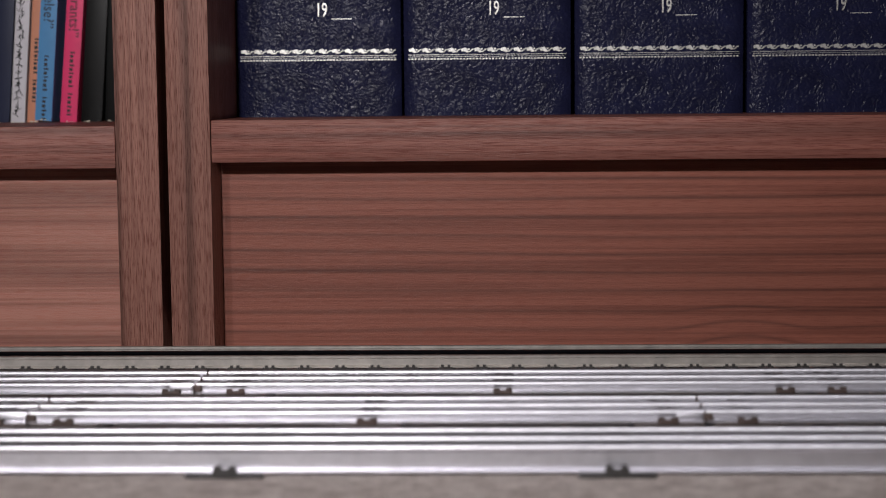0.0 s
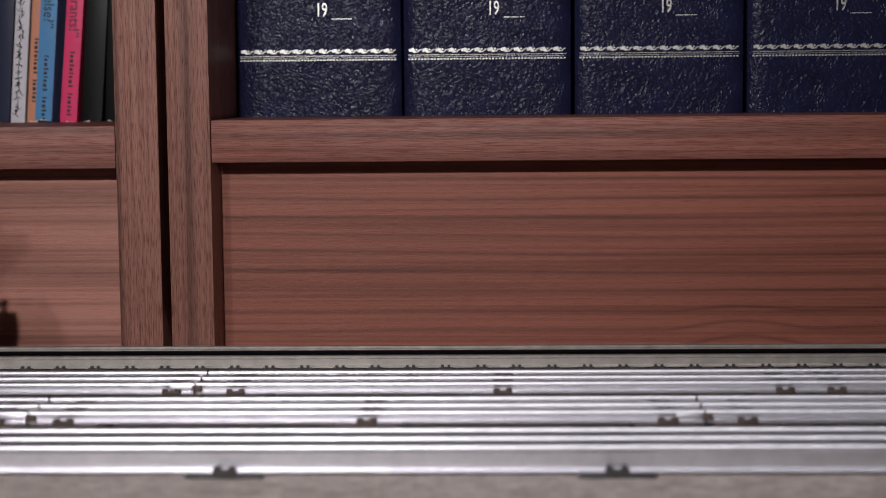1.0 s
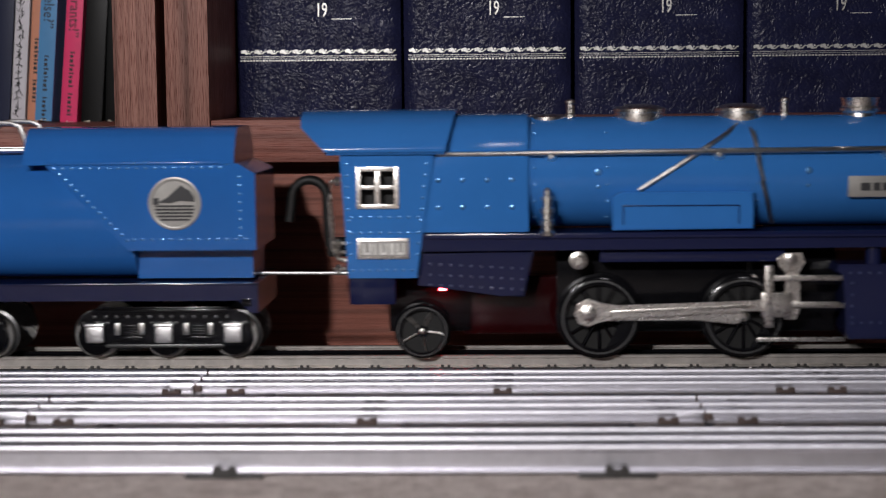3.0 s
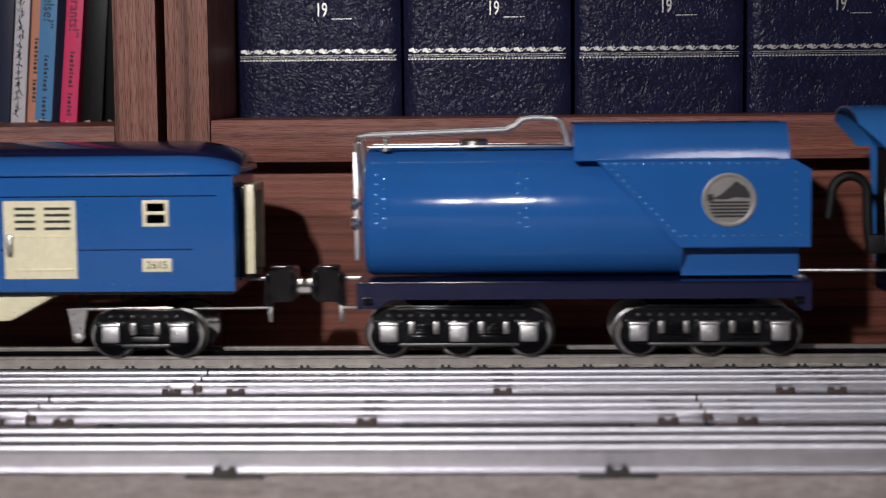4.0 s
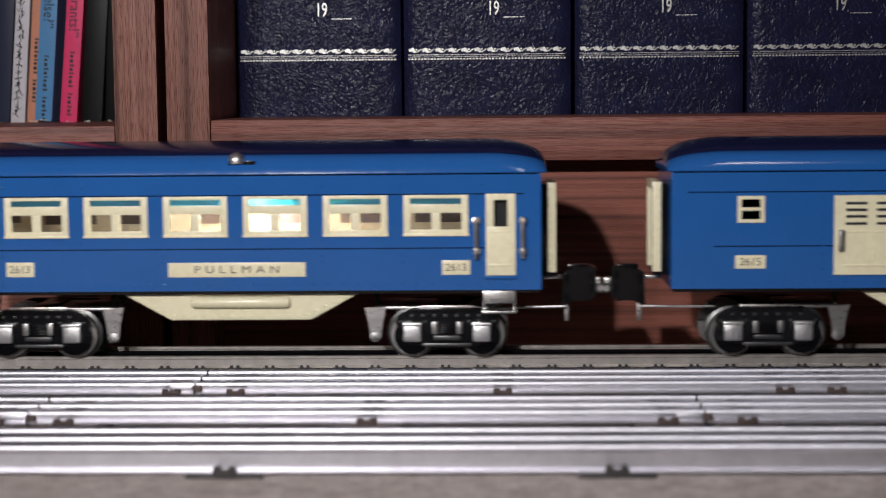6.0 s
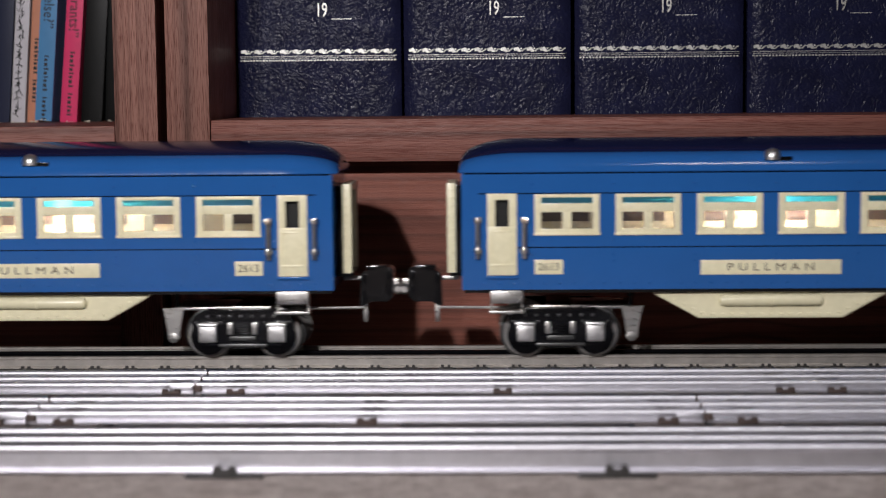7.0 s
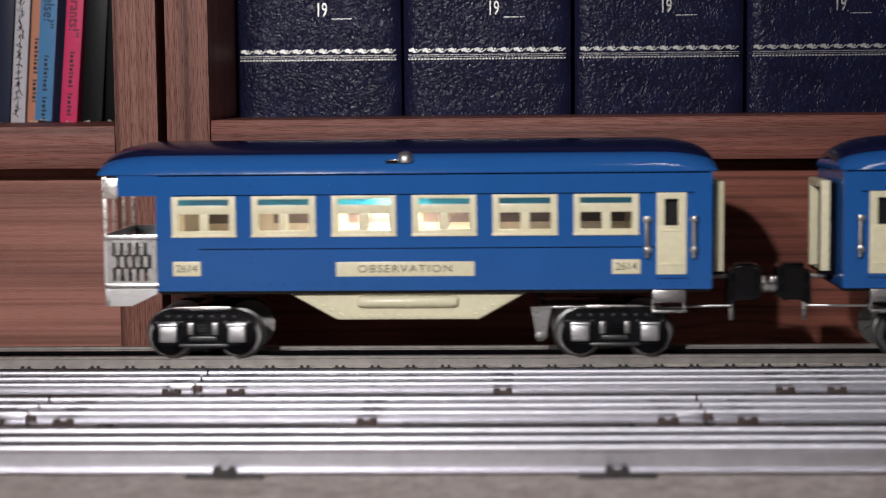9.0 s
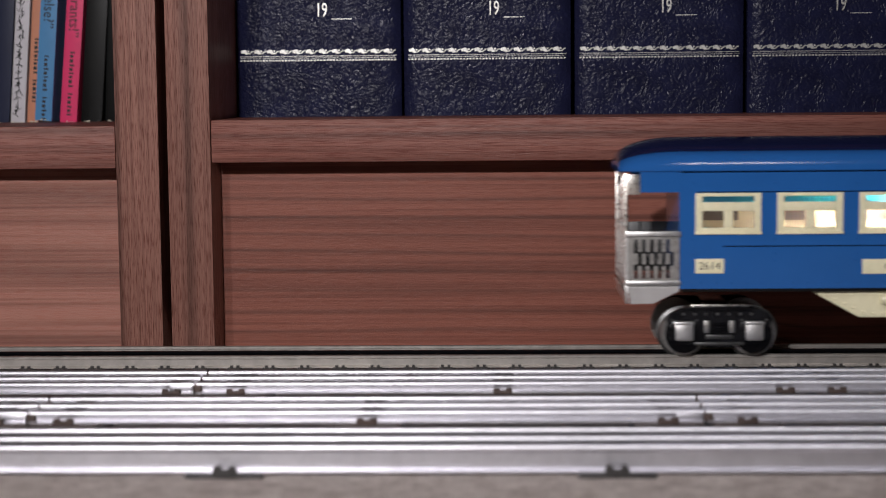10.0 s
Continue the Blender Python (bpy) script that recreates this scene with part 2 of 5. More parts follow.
def tube(bm, path, r, seg=8):
    """A round rod along a list of points."""
    pts = [Vector(p) for p in path]
    rings = []
    for k, p in enumerate(pts):
        d = (pts[min(k + 1, len(pts) - 1)] - pts[max(k - 1, 0)]).normalized()
        q = d.to_track_quat("Z", "Y").to_matrix()
        rings.append([p + q @ Vector((r * math.cos(2 * math.pi * j / seg), r * math.sin(2 * math.pi * j / seg), 0)) for j in range(seg)])
    return loft(bm, rings)


def dome(bm, x, y, z, r, axis="y", seg=6, flat=0.75):
    """A small rounded rivet head facing -y or up."""
    rings = []
    for f, h in ((1.0, 0.0), (0.72, flat * 0.7)):
        ring = []
        for k in range(seg):
            c, s = f * r * math.cos(2 * math.pi * k / seg), f * r * math.sin(2 * math.pi * k / seg)
            ring.append(bm.verts.new((x + c, y - h * r, z + s) if axis == "y" else (x + c, y + s, z + h * r)))
        rings.append(ring)
    tip = bm.verts.new((x, y - r * flat, z) if axis == "y" else (x, y, z + r * flat))
    for k in range(seg):
        n = (k + 1) % seg
        bm.faces.new((rings[0][k], rings[0][n], rings[1][n], rings[1][k]))
        bm.faces.new((rings[1][k], rings[1][n], tip))
    return bm


def pierced(bm, x0, x1, z0, z1, y0, y1, holes, bend=None):
    """One sheet from y0 to y1 with rectangular openings (x0, x1, z0, z1) through it; bend moves each (x, z)."""
    xs = sorted({x0, x1, *(v for h in holes for v in h[:2])})
    zs = sorted({z0, z1, *(v for h in holes for v in h[2:])})
    verts = {}

    def vert(i, k, y):
        if (i, k, y) not in verts:
            x, z = bend(xs[i], zs[k]) if bend else (xs[i], zs[k])
            verts[i, k, y] = bm.verts.new((x * U, y * U, z * U))
        return verts[i, k, y]

    def solid(i, k):
        if not (0 <= i < len(xs) - 1 and 0 <= k < len(zs) - 1):
            return False
        x, z = (xs[i] + xs[i + 1]) / 2, (zs[k] + zs[k + 1]) / 2
        return not any(a < x < b and c < z < d for a, b, c, d in holes)
    for i in range(len(xs) - 1):
        for k in range(len(zs) - 1):
            if not solid(i, k):
                continue
            for y in (y0, y1):
                bm.faces.new((vert(i, k, y), vert(i + 1, k, y), vert(i + 1, k + 1, y), vert(i, k + 1, y)))
            for di, dk, a, b in ((-1, 0, (0, 0), (0, 1)), (1, 0, (1, 0), (1, 1)), (0, -1, (0, 0), (1, 0)), (0, 1, (0, 1), (1, 1))):
                if not solid(i + di, k + dk):
                    bm.faces.new((vert(i + a[0], k + a[1], y0), vert(i + b[0], k + b[1], y0), vert(i + b[0], k + b[1], y1), vert(i + a[0], k + a[1], y1)))
    return bm


def finish(bm, name, material, smooth=True):
    me = bpy.data.meshes.new(name)
    bmesh.ops.recalc_face_normals(bm, faces=bm.faces)
    bm.to_mesh(me)
    bm.free()
    me.materials.append(material)
    if smooth:
        me.shade_smooth()
        me.set_sharp_from_angle(angle=radians(38))
    return me


def part(name, bm, material, parent, label="", smooth=True):
    ob = new(name, finish(bm, name, material, smooth) if isinstance(bm, bmesh.types.BMesh) else bm)
    ob.parent = parent
    if label:
        tagged(ob, label)
    if name in ("riveting", "staybolt", "washout_plug"):
        tagged(ob, kind="stuff")
    return ob


def thing(name, label, category, group="", kind=""):
    ob = new(name)
    ob.empty_display_size = 0.02
    return tagged(ob, label, category, group, kind)


def bmn():
    return bmesh.new()


def words(text, size, material, parent, at, name="lettering", depth=0.0001, align="CENTER", stretch=1.0, spacing=1.0):
    """Lettering as a mesh; at is its pose, with the text in its x and y."""
    cu = bpy.data.curves.new(name, "FONT")
    cu.space_character = spacing
    cu.body, cu.size, cu.extrude, cu.align_x, cu.align_y, cu.resolution_u = text, size, depth, align, "CENTER", 3
    ob = new(name, cu)
    me = bpy.data.meshes.new_from_object(ob.evaluated_get(bpy.context.evaluated_depsgraph_get()))
    bpy.data.objects.remove(ob)
    me.materials.clear()
    me.materials.append(material)
    me.transform(at @ Matrix.Diagonal((stretch, 1, 1, 1)))
    return part(name, me, material, parent)


FACE = pose(0, 0, 0, 90)   # lettering that faces the camera's side

# ---- the room ----
FLOOR = -0.0115   # top of the carpeted board under the tracks
GROUND = -0.032   # the room's floor


def room():
    bm = bmn()
    box(bm, -3.0, 3.0, -4.0, 0.9, GROUND - 0.05, GROUND)
    tagged(new("floor", finish(bm, "floor", CARPET)), "beige short-pile carpet of the room", "carpet", kind="structure")
    bm = box(bmn(), -2.95, 2.95, -1.3, 0.062, GROUND, FLOOR, 0.003)
    tagged(new("ground", finish(bm, "ground", CARPET)), "beige carpet-covered board under the toy tracks", "carpet", kind="structure")
    for name, b in (("wall_north", (-3.0, 3.0, 0.9, 1.0)), ("wall_south", (-3.0, 3.0, -4.1, -4.0)), ("wall_west", (-3.1, -3.0, -4.1, 1.0)), ("wall_east", (3.0, 3.1, -4.1, 1.0))):
        bm = box(bmn(), *b, GROUND - 0.05, 2.4)
        tagged(new(name, finish(bm, name, WALLPAINT)), "plain painted room wall", "wall", kind="structure")
    bm = box(bmn(), -3.1, 3.1, -4.1, 1.0, 2.4, 2.5)
    tagged(new("ceiling", finish(bm, "ceiling", CEILPAINT)), "plain white ceiling", "ceiling", kind="structure")


room()

# ---- the bookcases ----
CASE = pose(0, 0.15, FLOOR, 0, 0, -0.8)
BK_TOP = 0.95


def bookcase(x0, x1, label, shelf_z, toe):
    """A case with two sides, shelves, a toe panel and a back; local x along the front, y into the case."""
    b = thing("bookcase", label, "bookcase", "bookcases along the wall")
    b.matrix_world = CASE
    side = 0.0252
    for a in (x0, x1 - side):
        part("side_panel", box(bmn(), a, a + side, 0, 0.30, GROUND - FLOOR, BK_TOP, 0.0008), WOODV, b)
    for z in (shelf_z, shelf_z + 0.34, BK_TOP - 0.3455):
        part("shelf", box(bmn(), x0 + side + 0.0003, x1 - side - 0.0003, 0.0006, 0.292, z - 0.0247, z, 0.0009), WOODH, b)
    part("toe_panel", box(bmn(), x0 + side + 0.0003, x1 - side - 0.0003, 0.030, 0.046, GROUND - FLOOR, shelf_z - 0.025), toe, b, "plain red-brown veneer toe panel with dark grain lines")
    part("back_panel", box(bmn(), x0 + side, x1 - side, 0.2925, 0.30, GROUND - FLOOR, BK_TOP), WOODV, b)
    part("top_board", box(bmn(), x0, x1, 0, 0.30, BK_TOP + 0.0004, BK_TOP + 0.025, 0.0008), WOODH, b)
    return b


SHELF_L, SHELF_R = 0.1243, 0.1271
bookcase(-0.92, -0.1698, "red-brown walnut bookcase with paperbacks on its low shelf", SHELF_L, WOODSOFT)
bookcase(-0.1647, 0.62, "red-brown walnut bookcase with a row of albums on its low shelf", SHELF_R, WOODPLAIN)


K = 0.9585       # the albums' size against their pattern
ALBUM_X = -0.1412


def album(x, w, year_x=0.0585):
    """A thick leather album standing with its spine to the front."""
    a = thing("album", "thick navy leather year album with silver tooling on its spine", "album", "albums on the shelf")
    a.matrix_world = CASE @ pose(x, 0.09, SHELF_R) @ Matrix.Diagonal((K, 1.0, K, 1.0))
    h = 0.30
    prof = []
    for k in range(33):
        u = 0.5 - 0.5 * math.cos(math.pi * k / 32)
        s = 2 * u - 1
        prof.append((u * w, 0.0030 * abs(s) ** 14 - 0.0022))
    prof = [(0.0004, 0.005)] + prof + [(w - 0.0004, 0.005)]
    bm = bmn()
    loft(bm, [[(px, py, z) for px, py in prof] for z in (0.0, 0.0015, h - 0.0015, h)])
    for b in (0.0, w - 0.003):
        box(bm, b + 0.0004, b + 0.0026, 0.005, 0.175, 0, h, 0.0005)
    part("cover", bm, LEATHER, a, "grained navy leather cover")
    part("page_block", box(bmn(), 0.004, w - 0.004, 0.006, 0.168, 0.003, h - 0.003), PAPER, a)
    ys = -0.0026
    # the tooled band: two ruled lines, a row of dots and a row of scrolls
    bm = bmn()
    m = 0.003
    z = 0.0388
    box(bm, m, w - m, ys, ys + 0.0008, z + 0.0006, z + 0.00088)
    box(bm, m, w - m, ys, ys + 0.0008, z - 0.0006, z - 0.0004)
    k = 0
    while m + k * 0.0021 < w - m - 0.0010:
        xx = m + k * 0.0021
        box(bm, xx, xx + 0.0012, ys, ys + 0.0008, z - 0.0024, z - 0.0015)
        k += 1
    part("ruled_band", bm, SILVERINK, a, "silver ruled band", smooth=False)
    bm = bmn()
    k = 0
    while m + 0.0022 + k * 0.0085 < w - m - 0.004:
        xx = m + 0.0030 + k * 0.0085
        tube(bm, [(xx - 0.0026, ys, z + 0.0040), (xx - 0.0012, ys, z + 0.0047), (xx + 0.0004, ys, z + 0.0038), (xx + 0.0016, ys, z + 0.0026), (xx + 0.0032, ys, z + 0.0027), (xx + 0.0044, ys, z + 0.0039), (xx + 0.0056, ys, z + 0.0043)], 0.00042, 5)
        for dx, dz, r in ((0.0, 0.0040, 0.0013), (0.0010, 0.0030, 0.0010), (-0.0017, 0.0034, 0.0007), (0.0024, 0.0042, 0.0006)):
            lathe(bm, [(r, -0.0003), (r, 0.0003)], pose(xx + dx, ys, z + dz, 90), 8)
        k += 1
    part("scroll_band", bm, SILVERINK, a, "silver scroll band")
    words("19", 0.0128, SILVERINK, a, pose(year_x, ys, 0.0689) @ FACE, "year_lettering", 0.0002, "CENTER", 0.62)
    part("year_line", box(bmn(), year_x + 0.0063, year_x + 0.0201, ys, ys + 0.0006, 0.0632, 0.0636), SILVERINK, a)
    part("upper_band", box(bmn(), m, w - m, ys, ys + 0.0008, 0.2500, 0.2506), SILVERINK, a)
    return a


AW = 0.1111
album(-0.1390, AW - 0.0012 - 0.0017, 0.0568)
for k in range(1, 6):
    album(ALBUM_X + K * (k * AW + 0.0013), AW - 0.0026)


def thin_book(x, dep, w, h, depth, colour, lean, label, raise_z=0.0, rough=0.35):
    """A thin paperback, spine to the front, leaning by some degrees."""
    b = thing("paperback", label, "book", "paperbacks on the shelf")
    b.matrix_world = CASE @ pose(x, dep, SHELF_L + raise_z, 0, lean, 0)
    m = worn(mat("cover_card", colour, rough, 0, 0, 0.25), colour, 90, 0.07, (rough, rough + 0.15))
    bm = bmn()
    box(bm, 0, w, 0, 0.0006, 0, h, 0.0002)
    box(bm, 0, 0.0005, 0.0006, depth, 0, h)
    box(bm, w - 0.0005, w, 0.0006, depth, 0, h)
    part("cover", bm, m, b)
    part("page_block", box(bmn(), 0.0007, w - 0.0007, 0.001, depth - 0.001, 0.0008, h - 0.0008), PAPER, b)
    # scuffed white ends of the spine
    bm = bmn()
    rnd = random.Random(round(x * 1e4))
    for k in range(5):
        a = rnd.uniform(0, w * 0.8)
        box(bm, a, a + rnd.uniform(0.0006, 0.0022), -0.0001, 0.0004, 0.0, rnd.uniform(0.0003, 0.0014))
    part("scuff", bm, PAPER, b, smooth=False)
    return b


def letter_bars(b, w, z_top, n, size, gap, material, skip=()):
    """Small print as plain bars, one a letter, down the spine."""
    bm = bmn()
    z = z_top
    for k in range(n):
        ln = size * (0.24 + 0.30 * ((k * 7) % 5) / 4)
        if k not in skip:
            tall = (0.42, 0.22, 0.22, 0.40, 0.22)[k % 5]
            box(bm, w / 2 - size * 0.30, w / 2 + size * tall, -0.00012, 0.0003, z - ln, z)
        z -= ln + gap
    return part("small_print", bm, material, b, smooth=False)


def paperbacks():
    thin_book(-0.3126, 0.14, 0.0112, 0.21, 0.14, (0.02, 0.025, 0.055), 4.5, "dark glossy book with a deep blue-green spine")
    b = thin_book(-0.3004, 0.14, 0.0094, 0.20, 0.14, (0.62, 0.60, 0.64), 4.6, "white book with black ink drawings down its spine")
    bm = bmn()
    rnd = random.Random(4)
    for k in range(30):
        z = 0.006 + k * 0.0046
        x = rnd.uniform(0.0008, 0.003)
        tube(bm, [(x, -0.0001, z), (x + rnd.uniform(0.001, 0.003), -0.0001, z + rnd.uniform(-0.002, 0.003)), (x + rnd.uniform(0.003, 0.0055), -0.0001, z + rnd.uniform(-0.002, 0.002))], rnd.uniform(0.0002, 0.0005), 4)
        tube(bm, [(x + 0.002, -0.0001, z), (x + 0.0024 + rnd.uniform(-0.001, 0.001), -0.0001, z + 0.003), (x + 0.0018, -0.0001, z + 0.006)], 0.0003, 4)
        if k % 4 == 0:
            lathe(bm, [(0.0011, 0), (0.0011, 0.0002)], pose(x + 0.002, 0.0, z + 0.002, 90), 8)
    part("ink_drawing", bm, INK, b, "black ink line drawing")
    b = thin_book(-0.2899, 0.142, 0.0078, 0.19, 0.13, (0.62, 0.27, 0.17), 4.6, "salmon orange paperback with black small print")
    letter_bars(b, 0.0078, 0.056, 16, 0.0042, 0.0011, INK, (9,))
    b = thin_book(-0.2816, 0.132, 0.0112, 0.19, 0.13, (0.09, 0.27, 0.52), 4.8, "light blue paperback with black lettering on its spine", 0.0016)
    letter_bars(b, 0.0112, 0.043, 16, 0.0042, 0.0011, INK, (9,))
    words("else?\u201d", 0.0100, INK, b, pose(0.0056, -0.0002, 0.071, 0, 90, 0) @ FACE, "title_lettering", 0.0001, "CENTER", 0.9)
    b = thin_book(-0.2672, 0.14, 0.0112, 0.19, 0.13, (0.78, 0.055, 0.17), 5.2, "bright pink paperback with black lettering on its spine")
    letter_bars(b, 0.0112, 0.047, 16, 0.0042, 0.0011, INK, (9,))
    words("urants!\u201d", 0.0100, INK, b, pose(0.0056, -0.0002, 0.071, 0, 90, 0) @ FACE, "title_lettering", 0.0001, "CENTER", 0.9)
    thin_book(-0.2694, 0.155, 0.0014, 0.185, 0.12, (0.16, 0.11, 0.07), 5.2, "thin brown booklet beside the pink paperback")
    thin_book(-0.2546, 0.146, 0.014, 0.20, 0.13, (0.002, 0.0025, 0.0025), 4.5, "black glossy book in the shade of the bookcase side")
    thin_book(-0.2392, 0.150, 0.016, 0.21, 0.13, (0.002, 0.0025, 0.0025), 3.0, "thick black book in the shade of the bookcase side")


paperbacks()


# ---- the tracks ----
def rail_profile(h, top, flange):
    """Half rail outline from the flange up: a rolled head on a web."""
    pts = [(flange, 0.0), (flange, 0.0006), (top * 0.42, 0.0011), (top * 0.36, h - top * 1.25)]
    for k in range(7):
        a = math.radians(-40 + k * 130 / 6)
        pts.append((top * math.cos(a) * (1.0 if k else 0.95), h - top + top * math.sin(a)))
    return pts


def rail(bm, x0, x1, y, z0, h, top, flange):
    p = rail_profile(h, top, flange)
    ring = [(a, b) for a, b in p] + [(-a, b) for a, b in p[::-1]]
    loft(bm, [[(x, y + a, z0 + b) for a, b in ring] for x in (x0, x1)])


def tinplate_track(name, y_near, h, joints, ties, label, rusty, pitch=0.0158):
    t = thing(name, label, "toy track", "toy tracks side by side", "structure")
    base = -h
    edges = [-2.9] + joints + [2.9]
    for a, b in zip(edges, edges[1:]):
        for k in range(3):
            bm = bmn()
            rail(bm, a + 0.0005, b - 0.0005, y_near + k * pitch, base, h, 0.0019 if h > 0.007 else 0.0017, 0.0042)
            part("rail", bm, TINPLATE, t)
    for j in joints:
        for k in range(3):
            part("joint_pin", lathe(bmn(), [(0.0009, -0.006), (0.0009, 0.006)], pose(j, y_near + k * pitch, -0.0019, 0, 90), 8), RUSTTIE, t)
        part("joint_sleeve", box(bmn(), j - 0.0120, j - 0.0012, y_near - 0.0024, y_near + 0.0024, base + 0.0008, -0.0018, 0.0005), TINPLATE, t)
        part("joint_clip", box(bmn(), j - 0.0008, j + 0.0030, y_near - 0.0026, y_near + 0.0026, base + 0.0006, -0.0016, 0.0005), RUSTTIE, t)
    for x in ties:
        bm = bmn()
        box(bm, x - 0.014, x + 0.014, y_near - 0.007, y_near + 2 * pitch + 0.007, FLOOR, max(base - 0.0001, FLOOR + 0.001), 0.0003)
        for k in range(3):
            for sg in (-1, 1):
                yy = y_near + k * pitch + sg * 0.0046
                box(bm, x - 0.0042, x + 0.0042, yy - 0.0013, yy + 0.0013, base - 0.0001, base + 0.0014, 0.0003)
                for dx in (-0.0027, 0.0027):
                    box(bm, x + dx - 0.0014, x + dx + 0.0014, yy - 0.0009, yy + 0.0009, base + 0.0013, base + 0.0024, 0.0003)
        if h > 0.007:
            box(bm, x - 0.0145, x + 0.0145, y_near - 0.0090, y_near - 0.0052, FLOOR, FLOOR + 0.0016, 0.0006)
            box(bm, x - 0.0045, x + 0.0045, y_near - 0.0078, y_near - 0.0042, FLOOR, FLOOR + 0.0030, 0.0006)
            for dx in (-0.0028, 0.0028):
                box(bm, x + dx - 0.0013, x + dx + 0.0013, y_near - 0.0072, y_near - 0.0042, FLOOR + 0.0029, FLOOR + 0.0042, 0.0004)
        part("tie", bm, RUSTTIE if rusty else TIE, t)
    return t


def many(a, b, step, extra=()):
    out = list(extra)
    while a < b:
        out.append(a)
        a += step
    return out


tinplate_track("toy_track", -0.0555, 0.0052, [-0.1115], [-0.1220, -0.0925, 0.0290, 0.1560, 0.1790, 0.30, 0.42, 0.56, -0.25, -0.38, -0.50],
               "three-rail silver tinplate toy track with a rail joint", True)
tinplate_track("toy_track", -0.1232, 0.0052, [-0.1690, 0.1125], [-0.1830, -0.1535, -0.0270, 0.0969, 0.1294, 0.26, 0.39, 0.52, -0.30, -0.43],
               "three-rail silver tinplate toy track with dark brown ties", True)
tinplate_track("toy_track", -0.1900, 0.0104, [-0.46, 0.46], [-0.0747, 0.0716, 0.218, 0.36, -0.221, -0.367, 0.51, -0.51],
               "three-rail silver tinplate toy track with black ties on the carpet", False)


def scale_track():
    """The track that carries the train: solid rails, a close row of moulded ties."""
    t = thing("toy_track", "three-rail toy track with grey rails on close black ties", "toy track", "toy tracks side by side", "structure")
    for k, y in enumerate((0.0172, 0.0330, 0.0488)):
        bm = bmn()
        p = [(0.0024, -0.0060), (0.0024, -0.0054), (0.0007, -0.0048), (0.0007, -0.0018), (0.0013, -0.0013), (0.0013, -0.0002), (0.0010, 0.0)]
        ring = p + [(-a, b) for a, b in p[::-1]]
        loft(bm, [[(x, y + a, b) for a, b in ring] for x in (-2.9, 2.9)])
        part("rail", bm, DULLRAIL if k != 1 else BLACK, t)
    bm = bmn()
    box(bm, -0.0042, 0.0042, 0.0085, 0.0575, FLOOR, -0.0063, 0.0004)
    for y in (0.0172, 0.0488):
        for sg in (-1, 1):
            for dx in (-0.0016, 0.0016):
                box(bm, dx - 0.0007, dx + 0.0007, y + sg * 0.0031 - 0.0008, y + sg * 0.0031 + 0.0008, -0.0064, -0.0045)
            box(bm, -0.0034, 0.0034, y + sg * 0.0034 - 0.0009, y + sg * 0.0034 + 0.0009, -0.0064, -0.0056)
    me = finish(bm, "tie", TIE)
    for k in range(-148, 149):
        o = part("tie", me, TIE, t)
        o.location.x = 0.0005 + k * 0.0176


scale_track()

# ---- the train; lengths in units of U metres ----
CL = 0.033      # the middle of the train's track
PITCH = 0.3603  # from car to car


def ub(bm, x0, x1, y0, y1, z0, z1, bevel=0.0):
    return box(bm, x0 * U, x1 * U, y0 * U, y1 * U, z0 * U, z1 * U, bevel * U)


def turned(name, prof, x, y, z, material, parent, axis="y", seg=28, label=""):
    turn = {"y": (90, 0, 0), "z": (0, 0, 0), "x": (0, 90, 0)}[axis]
    bm = bmn()
    lathe(bm, [(r * U, h * U) for r, h in prof], pose(x * U, y * U, z * U, *turn), seg)
    return part(name, bm, material, parent, label)


WHEELS = []     # (object, local place, radius): all that roll


def wheel(parent, x, y, z, r, side):
    """A flanged steel wheel with a dished face; side is -1 on the camera's side."""
    bm = bmn()
    prof = [(r * 0.16, -9), (r * 0.3, -9), (r * 0.34, -6), (r * 0.78, -5), (r * 0.82, -9), (r * 0.97, -9), (r, -6), (r, 4), (r * 1.14, 6), (r * 1.14, 9), (r * 0.2, 9)]
    lathe(bm, [(a * U, b * U) for a, b in prof], pose(0, 0, 0, -90 if side < 0 else 90), 28)
    # camera-side face is darker: the side frame's shade is put into its colour
    o = part("wheel", bm, DARKSTEEL if side < 0 else STEEL, parent)
    part("tyre", lathe(bmn(), [(r * 0.78 * U, 9.4 * U), (r * 0.97 * U, 9.4 * U), (r * 1.005 * U, 6 * U), (r * 1.005 * U, -4 * U), (r * 0.78 * U, -4 * U)], pose(0, 0, 0, 90 if side < 0 else -90), 32, True), MIDSTEEL, o)
    o.location = (x * U, y * U, z * U)
    WHEELS.append((o, (x * U, y * U, z * U), r * U))
    return o


